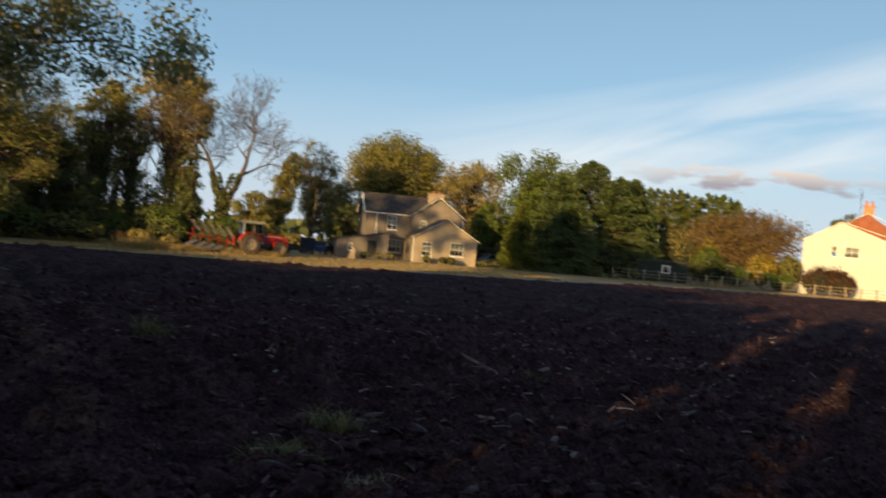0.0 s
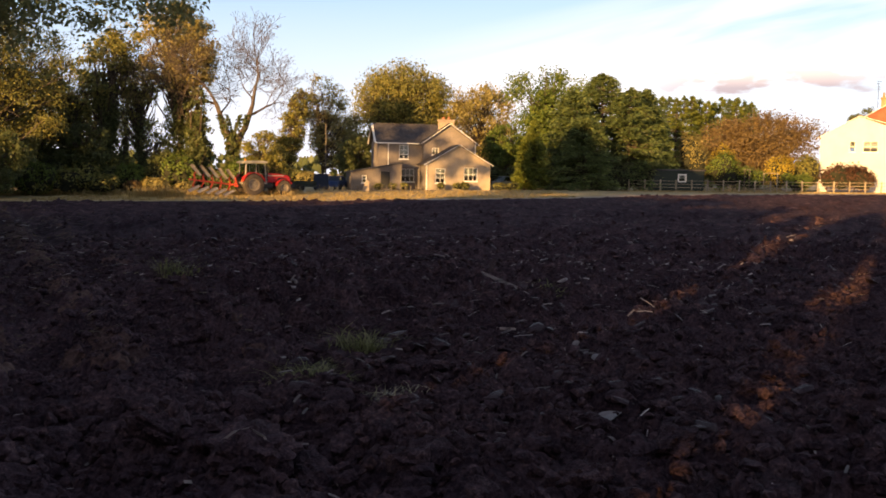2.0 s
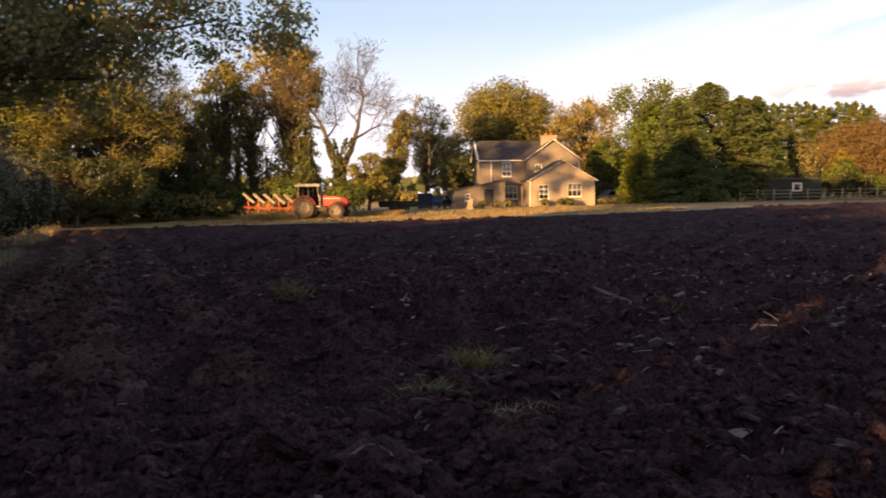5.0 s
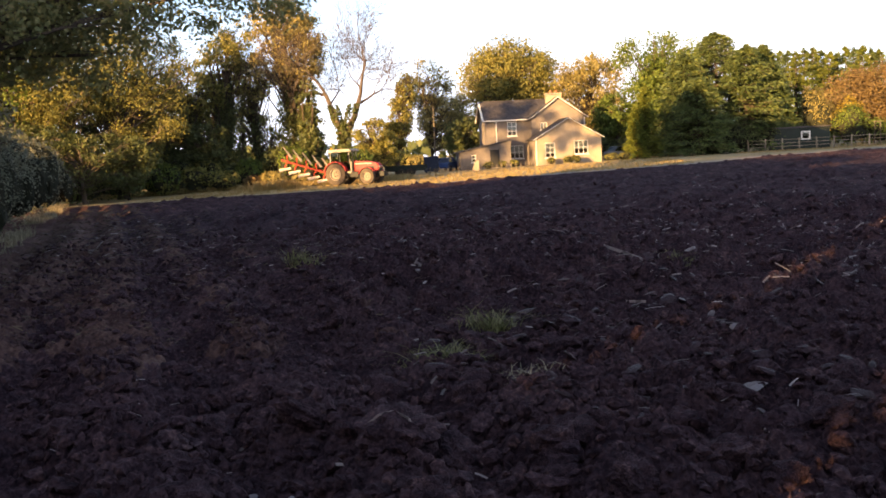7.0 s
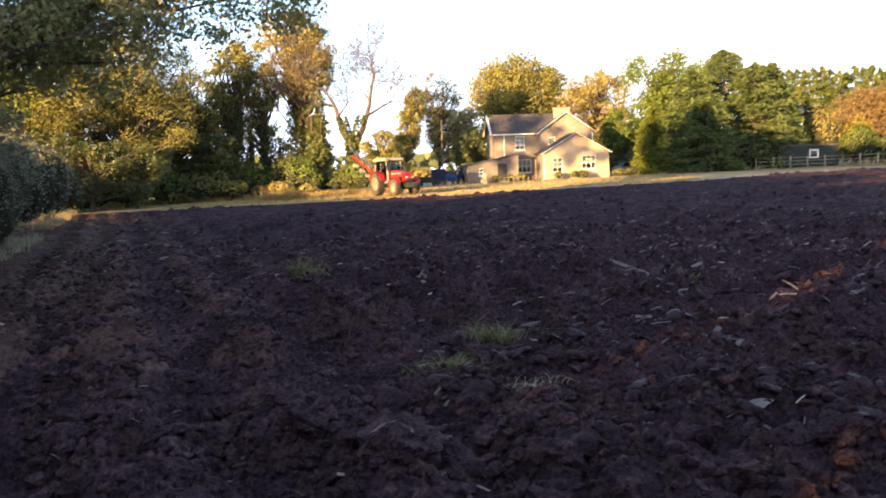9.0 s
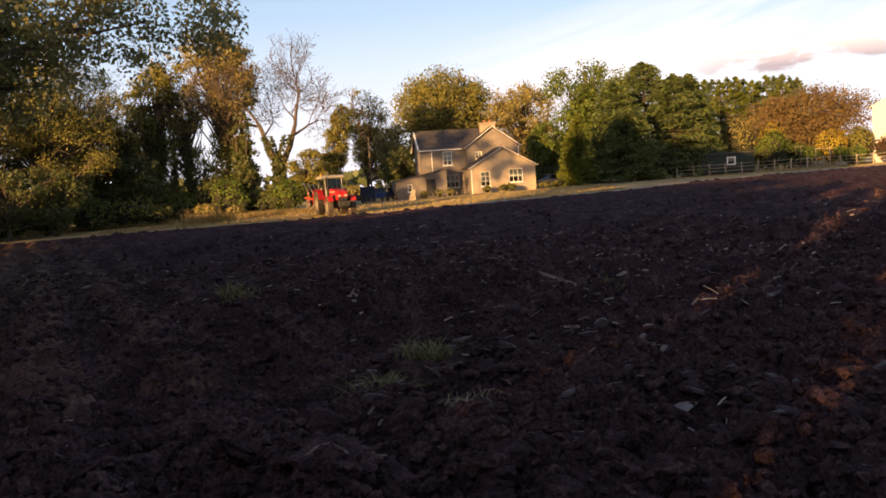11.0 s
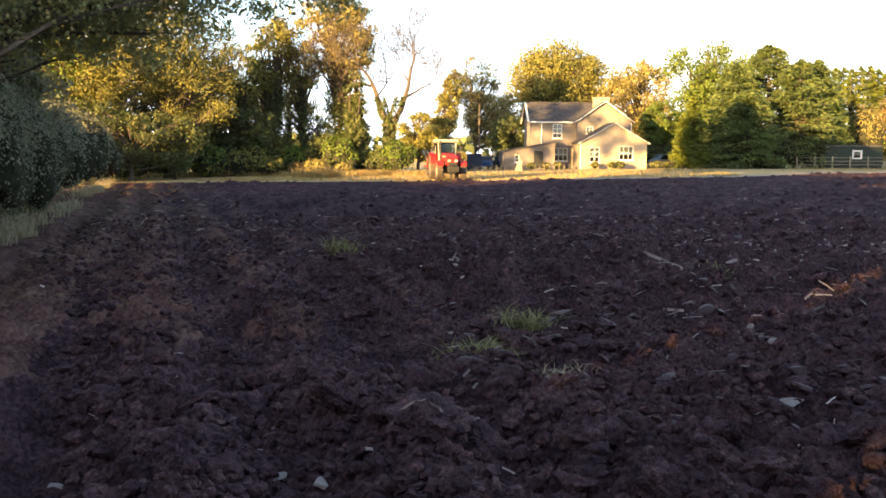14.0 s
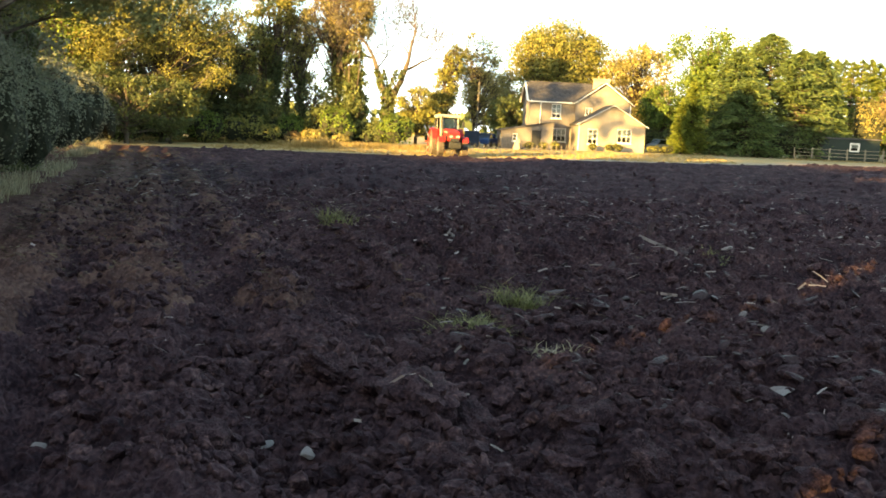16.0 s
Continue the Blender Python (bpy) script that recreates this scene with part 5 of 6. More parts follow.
def fence():
    """Post and rail fence between the field lane and the gardens."""
    t = thing("rail_fence", 0, 0, z=0, label="weathered post and three-rail timber fence along the lane", category="fence")
    first = None
    pts = []
    for u in np.arange(1086, 1660, 27.5):
        d = 100.0 + 0.004 * (u - 1086)
        pts.append(((u - 784) / 1524.5 * d, d))
    rng = np.random.default_rng(3)
    for x, y in pts:
        m = pose(x, y, ground_z(x, y), rng.uniform(-2, 2), rng.uniform(-2, 2), 0)
        if first is None:
            first = part("post", box(-0.07, 0.07, -0.06, 0.06, -0.3, 1.35, 0.015), M["timber"], t)
            first.matrix_basis = m
        else:
            again("post", first, t, m)
    for (x0, y0), (x1, y1) in zip(pts, pts[1:]):
        for h in (0.45, 0.82, 1.2):
            bm = bmesh.new()
            beam(bm, (x0, y0 - 0.085, ground_z(x0, y0) + h + rng.uniform(-0.02, 0.02)), (x1, y1 - 0.085, ground_z(x1, y1) + h + rng.uniform(-0.02, 0.02)), 0.045, 0.11)
            part("rail", bm, M["timber"], t)


def garden_fence():
    """Short pale stakes in front of the farmhouse."""
    t = thing("stake_fence", 0, 0, z=0, label="low fence of pale wooden stakes and wire before the farmhouse", category="fence")
    rng = np.random.default_rng(4)
    first = None
    pts = []
    for u in np.arange(540, 735, 8.5):
        d = 88.5
        x = (u - 784) / 1524.5 * d
        pts.append((x, d))
        m = pose(x, d, ground_z(x, d), rng.uniform(-3, 3), rng.uniform(-3, 3), 0) @ Matrix.Diagonal((1, 1, rng.uniform(0.8, 1.2), 1))
        if first is None:
            first = part("stake", box(-0.045, 0.045, -0.045, 0.045, -0.2, 0.55, 0.01), M["pole_wood"], t)
            first.matrix_basis = m
        else:
            again("stake", first, t, m)
    for h in (0.25, 0.48):
        bm = bmesh.new()
        for a, b in zip(pts, pts[1:]):
            rod(bm, (a[0], a[1] - 0.05, ground_z(*a) + h), (b[0], b[1] - 0.05, ground_z(*b) + h), 0.006, n=3)
        part("wire", bm, M["black"], t)


def yard_things():
    x = -9.25
    t = thing("stone_post", x, 87, label="leaning pale standing stone before the farmhouse", category="stone")
    bm = bmesh.new()
    prism(bm, [(-0.38, -0.1), (0.38, -0.1), (0.34, 0.6), (0.42, 1.0), (0.1, 1.12), (-0.12, 0.7)], -0.14, 0.14)
    part("stone", bm, M["buff"], t)
    # utility pole
    x = -14.98
    t = thing("utility_pole", x, 98, label="slim bare wooden utility pole beside the yard", category="pole")
    part("pole", rod(bmesh.new(), (0, 0, -0.4), (0, 0, 7.4), 0.10, 0.07, 10), M["pole_wood"], t)
    # container
    x = -14.86
    t = thing("storage_container", x, 94, turn=8, label="dark blue steel storage box in the yard", category="container")
    part("body", box(-0.8, 0.8, -1.2, 1.2, 0.12, 1.75, 0.03), M["blue_paint"], t)
    for i in range(9):
        part("rib", box(-0.76 + i * 0.18, -0.68 + i * 0.18, -1.23, -1.2, 0.18, 1.68), M["blue_paint"], t)
    part("skid", box(-0.7, -0.5, -1.1, 1.1, -0.05, 0.12), M["black"], t)
    part("skid", box(0.5, 0.7, -1.1, 1.1, -0.05, 0.12), M["black"], t)
    # low trailer
    x = -16.57
    t = thing("flat_trailer", x, 88, turn=3, label="low dark green farm trailer parked in the yard", category="trailer")
    part("bed", box(-2.1, 2.1, -0.9, 0.9, 0.45, 0.6, 0.02), M["green_paint"], t)
    for y in (-0.9, 0.86):
        part("side_board", box(-2.1, 2.1, y, y + 0.04, 0.602, 1.05), M["green_paint"], t)
    part("headboard", box(-2.14, -2.102, -0.9, 0.9, 0.602, 1.2), M["green_paint"], t)
    part("drawbar", beam(bmesh.new(), (2.1, 0, 0.5), (3.2, 0, 0.4), 0.1), M["black"], t)
    for sx in (-0.4, 0.5):
        for sy in (-0.95, 0.75):
            bm = lathe(bmesh.new(), [(0.16, sy), (0.36, sy), (0.38, sy + 0.1), (0.36, sy + 0.2), (0.16, sy + 0.2)], 18)
            for v in bm.verts:
                v.co += Vector((sx, 0, 0.36))
            part("wheel", bm, M["tyre"], t)
    car(-13.49, 97, 78, "car_blue", "blue family car parked in the yard")
    car(6.16, 101, 35, "car_grey", "grey car parked in the shade beside the gable")
    # garden shed
    x = 25.96
    t = thing("garden_shed", x, 102, label="dark green timber garden shed with a white-framed window", category="shed")
    h = 2.75
    part("wall", holed_wall(-3.0, 3.0, -0.2, {"x": (-3, 3), "z": (h - 0.35, h - 0.35)}, 0, 0.1, [(0.42, 1.15, 0.82, 0.78)]), M["green_paint"], t)
    for sx in (-3.0, 2.9):
        part("side_wall", box(sx, sx + 0.1, 0.102, 2.4, -0.2, h - 0.35), M["green_paint"], t)
    part("back_wall", box(-2.9, 2.9, 2.3, 2.4, -0.2, h - 0.35), M["green_paint"], t)
    part("floor", box(-2.9, 2.9, 0.1, 2.3, -0.1, 0.05), M["timber"], t)
    part("roof", box(-3.15, 3.15, -0.2, 2.6, h - 0.345, h - 0.2), M["slate"], t)
    window(t, 0.42, 1.15, 0.82, 0.78, 0.02, (0, 0))
    part("window_surround", slab(slab(slab(slab(bmesh.new(), -0.09, 0.008, -0.06, -0.025, 1.06, 2.02), 0.832, 0.93, -0.06, -0.025, 1.06, 2.02), 0.01, 0.83, -0.06, -0.025, 1.932, 2.02), 0.01, 0.83, -0.06, -0.025, 1.06, 1.148), M["white"], t, "broad white window surround")
    for i in range(20):
        part("board", box(-3.0 + i * 0.3, -3.0 + i * 0.3 + 0.27, -0.025, -0.002, -0.2, 0.95), M["green_paint"], t)
    # swing frame and arch
    x = 34.66
    t = thing("garden_arch", x, 104, label="slim dark timber garden arch behind the fence", category="arch")
    for sx in (-0.35, 0.25):
        part("post", box(sx, sx + 0.07, 0, 0.07, -0.1, 2.6, 0.01), M["pole_wood"], t)
    part("crossbar", box(-0.5, 0.5, 0.0, 0.07, 2.602, 2.67), M["pole_wood"], t)
    x = 37.45
    t = thing("garden_pergola", x, 104, label="pale timber garden frame behind the fence", category="pergola")
    for sx in (-0.85, 0.75):
        part("post", box(sx, sx + 0.08, 0, 0.08, -0.1, 2.2, 0.01), M["timber"], t)
    part("crossbar", box(-0.95, 0.95, 0, 0.08, 2.202, 2.28), M["timber"], t)


def car(x, y, turn, paint, label):
    t = thing("car", x, y, turn=turn, label=label, category="car")
    bm = bmesh.new()
    prism(bm, [(-2.05, 0.32), (2.05, 0.32), (2.1, 0.6), (1.95, 0.82), (1.0, 0.95), (-1.75, 0.98), (-2.08, 0.85), (-2.12, 0.55)], -0.85, 0.85)
    bmesh.ops.bevel(bm, geom=bm.edges[:], offset=0.06, segments=2, affect="EDGES")
    part("body", bm, M[paint], t)
    bm = bmesh.new()
    prism(bm, [(-1.6, 0.96), (0.95, 0.94), (0.35, 1.42), (-1.2, 1.46)], -0.72, 0.72)
    part("glazing", bm, M["glass"], t, "dark car glazing")
    bm = box(-1.22, 0.38, -0.7, 0.7, 1.44, 1.5, 0.03)
    part("roof", bm, M[paint], t)
    for sx in (-1.3, 1.3):
        for sy in (-0.88, 0.68):
            bm = lathe(bmesh.new(), [(0.15, sy), (0.29, sy - 0.01), (0.32, sy + 0.05), (0.32, sy + 0.17), (0.29, sy + 0.2), (0.15, sy + 0.2)], 20)
            for v in bm.verts:
                v.co += Vector((sx, 0, 0.32))
            w = part("wheel", bm, M["tyre"], t)
            part("hub", lathe(bmesh.new(), [(0.001, sy + 0.03), (0.17, sy + 0.03), (0.17, sy + 0.15), (0.001, sy + 0.15)], 12), M["silver"], w).matrix_basis = pose(sx, 0, 0.32)


farmhouse()
white_house()
fence()
garden_fence()
yard_things()


# ---------------------------------------------------------------- the tractor and its plough
PARTS = {}


def wheel_part(t, name, r, w, x, y, lugs):
    bm = lathe(bmesh.new(), [(r * 0.56, -w / 2 + 0.03), (r * 0.62, -w / 2), (r * 0.9, -w / 2 + 0.01), (r * 0.955, -w / 2 + 0.05), (r * 0.965, 0), (r * 0.955, w / 2 - 0.05), (r * 0.9, w / 2 - 0.01), (r * 0.62, w / 2), (r * 0.56, w / 2 - 0.03)], 36)
    for i in range(lugs):
        a = 2 * math.pi * i / lugs
        for s in (-1, 1):
            b = a + (0.5 * math.pi / lugs if s > 0 else 0)
            c = b + 0.16
            beam(bm, (r * 0.965 * math.cos(b), 0.0, r * 0.965 * math.sin(b)), (r * 0.955 * math.cos(c), s * w * 0.48, r * 0.955 * math.sin(c)), 0.05, r * 0.075)
    tyre = part(name, bm, M["tyre"], t, "dusty black lugged tyre on a pale rim")
    tyre.location = (x, y, r)
    s = -1 if y < 0 else 1
    rim = lathe(bmesh.new(), [(0.001, s * w * 0.10), (r * 0.2, s * w * 0.12), (r * 0.24, s * w * 0.2), (r * 0.44, s * w * 0.12), (r * 0.5, s * w * 0.42), (r * 0.57, s * w * 0.42), (r * 0.57, -s * w * 0.42), (r * 0.5, -s * w * 0.42), (0.001, -s * w * 0.3)], 24)
    part("rim", rim, M["rim"], tyre, "pale grey steel rim")
    bm = bmesh.new()
    for i in range(8):
        a = 2 * math.pi * i / 8
        rod(bm, (r * 0.17 * math.cos(a), s * w * 0.10, r * 0.17 * math.sin(a)), (r * 0.17 * math.cos(a), s * w * 0.2, r * 0.17 * math.sin(a)), 0.02, n=6)
    part("wheel_nut", bm, M["black"], tyre)
    return tyre


def arc_guard(r, w, a0, a1, x, y, z, thick=0.04, n=12):
    bm = bmesh.new()
    rows_ = []
    for i in range(n + 1):
        a = radians(a0 + (a1 - a0) * i / n)
        c, s = math.cos(a), math.sin(a)
        rows_.append([bm.verts.new((x + rr * c, y + yy, z + rr * s)) for rr, yy in ((r, -w / 2), (r, w / 2), (r + thick, w / 2), (r + thick, -w / 2))])
    for p, q in zip(rows_, rows_[1:]):
        for j in range(4):
            bm.faces.new((p[j], p[(j + 1) % 4], q[(j + 1) % 4], q[j]))
    bm.faces.new(rows_[0])
    bm.faces.new(list(reversed(rows_[-1])))
    bmesh.ops.recalc_face_normals(bm, faces=bm.faces[:])
    return bm


def tractor():
    t = thing("tractor", -18, 78, label="red farm tractor with a cream cab roof pulling a turnover plough", category="tractor")
    # chassis and bonnet
    bm = slab(bmesh.new(), -0.5, 3.3, -0.28, 0.28, 0.62, 1.12, 0.05)
    slab(bm, 2.55, 3.0, -0.75, 0.75, 0.5, 0.72, 0.03)
    slab(bm, -0.25, 0.25, -0.75, 0.75, 0.72, 1.05, 0.05)
    part("chassis", bm, M["black"], t)
    bm = prism(bmesh.new(), [(1.3, 1.1), (3.3, 1.05), (3.62, 1.15), (3.66, 1.5), (3.45, 1.72), (2.6, 1.86), (1.3, 1.95)], -0.42, 0.42)
    bmesh.ops.bevel(bm, geom=bm.edges[:], offset=0.07, segments=3, affect="EDGES")
    part("bonnet", bm, M["red"], t, "glossy red bonnet")
    for s in (-1, 1):
        part("bonnet_stripe", box(1.5, 3.0, s * 0.424 - 0.004, s * 0.424 + 0.004, 1.66, 1.74), M["silver"], t, "pale stripe")
        part("side_grille", box(2.4, 3.25, s * 0.424 - 0.005, s * 0.424 + 0.005, 1.18, 1.5), M["black"], t)
        part("headlight", box(3.62, 3.68, s * 0.24 - 0.11, s * 0.24 + 0.11, 1.34, 1.48, 0.01), M["silver"], t)
    part("front_grille", box(3.63, 3.67, -0.3, 0.3, 1.08, 1.3), M["black"], t)
    bm = bmesh.new()
    for i in range(8):
        slab(bm, 3.68, 4.08, -0.4 + i * 0.1, -0.31 + i * 0.1, 0.62, 1.02, 0.02)
    slab(bm, 3.3, 3.68, -0.2, 0.2, 0.68, 0.9)
    part("front_weight", bm, M["black"], t, "black front ballast weights")
    # cab
    bm = bmesh.new()
    for s in (-1, 1):
        beam(bm, (-0.62, s * 0.72, 1.35), (-0.55, s * 0.68, 2.72), 0.07)
        beam(bm, (0.35, s * 0.76, 1.0), (0.3, s * 0.7, 2.72), 0.06)
        beam(bm, (1.28, s * 0.62, 1.1), (1.08, s * 0.64, 2.72), 0.07)
        beam(bm, (-0.6, s * 0.72, 1.5), (0.35, s * 0.76, 1.45), 0.06)
    slab(bm, -0.62, 1.3, -0.74, 0.74, 0.98, 1.1)
    slab(bm, 1.2, 1.3, -0.6, 0.6, 1.1, 1.9)
    part("cab_frame", bm, M["silver"], t, "pale grey cab pillars")
    bm = prism(bmesh.new(), [(-0.85, 2.7), (1.35, 2.74), (1.38, 2.84), (1.1, 2.95), (-0.6, 2.93), (-0.88, 2.8)], -0.82, 0.82)
    bmesh.ops.bevel(bm, geom=bm.edges[:], offset=0.04, segments=2, affect="EDGES")
    part("cab_roof", bm, M["cream_roof"], t, "cream cab roof")
    for s in (-1, 1):
        part("side_window", prism(bmesh.new(), [(-0.56, 1.55), (1.22, 1.2), (1.08, 2.68), (-0.52, 2.68)], s * 0.735 - 0.006, s * 0.735 + 0.006), M["glass"], t, "cab glazing")
    part("windscreen", prism(bmesh.new(), [(1.255, 1.92), (1.27, 1.92), (1.1, 2.68), (1.085, 2.68)], -0.6, 0.6), M["glass"], t, "cab glazing")
    part("rear_window", prism(bmesh.new(), [(-0.63, 1.5), (-0.615, 1.5), (-0.55, 2.68), (-0.565, 2.68)], -0.66, 0.66), M["glass"], t, "cab glazing")
    bm = slab(bmesh.new(), -0.35, 0.15, -0.25, 0.25, 1.35, 1.48, 0.04)
    slab(bm, -0.45, -0.32, -0.25, 0.25, 1.45, 2.05, 0.04)
    part("seat", bm, M["black"], t)
    bm = rod(bmesh.new(), (0.95, 0, 1.2), (0.72, 0, 1.72), 0.035)
    part("steering_column", bm, M["black"], t)
    part("beacon", rod(bmesh.new(), (-0.55, -0.5, 2.92), (-0.55, -0.5, 3.08), 0.06), M["amber"], t)
    part("exhaust", rod(rod(bmesh.new(), (1.38, -0.52, 1.2), (1.38, -0.52, 2.1), 0.075), (1.38, -0.52, 2.1), (1.36, -0.54, 2.85), 0.045), M["black"], t, "black exhaust stack")
    for s in (-1, 1):
        bm = rod(bmesh.new(), (1.15, s * 0.7, 2.5), (1.3, s * 1.02, 2.45), 0.015, n=5)
        slab(bm, 1.28, 1.32, s * 1.02 - 0.09, s * 1.02 + 0.09, 2.1, 2.46, 0.01)
        part("wing_mirror", bm, M["black"], t)
        bm = slab(bmesh.new(), 0.5, 1.05, s * 0.86 - 0.14, s * 0.86 + 0.14, 0.42, 0.47)
        slab(bm, 0.5, 1.05, s * 0.82 - 0.12, s * 0.82 + 0.12, 0.72, 0.76)
        beam(bm, (0.52, s * 0.9, 0.42), (0.52, s * 0.78, 1.0), 0.04)
        beam(bm, (1.03, s * 0.9, 0.42), (1.03, s * 0.78, 1.0), 0.04)
        part("cab_step", bm, M["black"], t)
        part("fuel_tank", box(1.08, 1.9, s * 0.5 - 0.16, s * 0.5 + 0.16, 0.6, 1.08, 0.06), M["black"], t)
        part("rear_mudguard", arc_guard(0.99, 0.55, 15, 165, 0, s * 0.88, 0.92, 0.05), M["red"], t, "red rear mudguard")
        part("front_mudguard", arc_guard(0.72, 0.42, 30, 165, 2.8, s * 0.84, 0.66, 0.035), M["red"], t, "red front mudguard")
        part("tail_lamp", box(-0.98, -0.94, s * 0.88 - 0.1, s * 0.88 + 0.1, 1.2, 1.32), M["amber"], t)
    PARTS["wheels"] = []
    for s in (-1, 1):
        PARTS["wheels"].append((wheel_part(t, "rear_wheel", 0.92, 0.52, 0.0, s * 0.88, 20), 0.92, (0.0, s * 0.88, 0.92)))
        PARTS["wheels"].append((wheel_part(t, "front_wheel", 0.66, 0.4, 2.8, s * 0.84, 18), 0.66, (2.8, s * 0.84, 0.66)))
    bm = bmesh.new()
    for s in (-1, 1):
        beam(bm, (-0.2, s * 0.3, 0.62), (-1.15, s * 0.42, 0.72), 0.07)
        rod(bm, (-0.35, s * 0.32, 1.25), (-0.9, s * 0.4, 0.72), 0.03, n=6)
    beam(bm, (-0.4, 0, 1.2), (-1.15, 0, 1.35), 0.06)
    part("hitch", bm, M["black"], t, "black three-point hitch arms")
    # plough: bodies above and below a slanting beam
    bm = bmesh.new()
    beam(bm, (-0.15, 0.3, 0), (-4.3, -0.75, 0), 0.13)
    beam(bm, (0, -0.45, -0.1), (0, 0.45, -0.1), 0.1)
    beam(bm, (0, -0.3, -0.1), (-0.15, 0, 0.62), 0.08)
    beam(bm, (0, 0.3, -0.1), (-0.15, 0, 0.62), 0.08)
    beam(bm, (-0.1, 0, 0), (-1.2, 0.35, 0.0), 0.12)
    for i in range(5):
        f = (i + 0.35) / 5
        x, y = -0.15 - 4.15 * f, 0.3 - 1.05 * f
        for s in (-1, 1):
            beam(bm, (x, y, 0), (x - 0.18, y, s * 0.5), 0.10, 0.06)
            beam(bm, (x - 0.18, y, s * 0.48), (x + 0.08, y, s * 0.74), 0.09, 0.06)
    plough = part("plough", bm, M["plough_red"], t, "red turnover plough with five worn steel bodies a side")
    for i in range(5):
        f = (i + 0.35) / 5
        x, y = -0.15 - 4.15 * f, 0.3 - 1.05 * f
        for s in (-1, 1):
            bm = bmesh.new()
            grid = []
            for a in range(7):
                k = a / 6
                row = []
                for b in range(4):
                    q = b / 3
                    # share point forward and low, wing back, high and twisted outward
                    px = x + 0.30 - 0.92 * k + 0.20 * q
                    pz = s * (0.34 + (0.80 if s > 0 else 0.55) * k + 0.14 * q)
                    py = y - 0.05 - 0.30 * k * (0.4 + 0.6 * q) + 0.04 * math.sin(math.pi * q)
                    row.append((bm.verts.new((px, py, pz)), bm.verts.new((px, py + 0.02, pz))))
                grid.append(row)
            for a in range(6):
                for b in range(3):
                    for w in (0, 1):
                        fc = (grid[a][b][w], grid[a + 1][b][w], grid[a + 1][b + 1][w], grid[a][b + 1][w])
                        bm.faces.new(fc if w else tuple(reversed(fc)))
            for a in range(6):
                bm.faces.new((grid[a][0][0], grid[a + 1][0][0], grid[a + 1][0][1], grid[a][0][1]))
                bm.faces.new((grid[a][3][1], grid[a + 1][3][1], grid[a + 1][3][0], grid[a][3][0]))
            bmesh.ops.recalc_face_normals(bm, faces=bm.faces[:])
            part("mouldboard", bm, M["steel"], plough, "soil-polished steel mouldboard")
    PARTS["tractor"], PARTS["plough"] = t, plough


tractor()


# ---------------------------------------------------------------- what lies on the field
def tuft(x, y, size, mat, seed, label, blades=60, flat=0.3):
    rng = np.random.default_rng(seed)
    xs = x + rng.normal(size=9) * size * 0.42
    ys = y + rng.normal(size=9) * size * 0.3
    ob = grass_stuff("grass_tuft", xs, ys, size * 0.9, M[mat], seed, label, blades=max(8, blades // 3), lean=1.5, width=0.0042, flat=flat, kind="", on=lambda a, b: soil_z(a, b) + 0.02, category="grass tuft")
    return ob


def stone_mesh(seed, flat, mat="stone"):
    rng = np.random.default_rng(seed)
    bm = bmesh.new()
    bmesh.ops.create_icosphere(bm, subdivisions=2, radius=0.5)
    for _ in range(12):
        n = Vector(rng.normal(size=3)).normalized()
        d = rng.uniform(0.17, 0.38)
        for v in bm.verts:
            k = v.co.dot(n) - d
            if k > 0:
                v.co -= n * k
    for v in bm.verts:
        v.co = Vector((v.co.x * 1.25, v.co.y * 0.85, v.co.z * flat))
    me = bpy.data.meshes.new("stone")
    bm.to_mesh(me)
    bm.free()
    me.materials.append(M[mat])
    return me


def clod_mesh(seed, level=3):
    rng = np.random.default_rng(seed)
    bm = bmesh.new()
    bmesh.ops.create_icosphere(bm, subdivisions=level, radius=0.5)
    planes = [(Vector(rng.normal(size=3)).normalized(), rng.uniform(0.32, 0.46)) for _ in range(6)]
    for v in bm.verts:
        for n, d in planes:
            k = v.co.dot(n) - d
            if k > 0:
                v.co -= n * k * 0.7
    for v in bm.verts:
        p = v.co * 3 + Vector((seed * 3.1, 0, 0))
        near = noise.voronoi(p * 1.6)[0][0]
        grain = noise.voronoi(p * 4.2)[0][0]
        v.co *= 0.95 + 0.22 * noise.noise(p) + 0.42 * (0.5 - near) + 0.2 * (0.5 - grain)
        v.co = Vector((v.co.x * 1.15, v.co.y, v.co.z * 0.75))
    me = bpy.data.meshes.new("soil_clod")
    bm.to_mesh(me)
    bm.free()
    me.materials.append(M["soil_clod"])
    return me


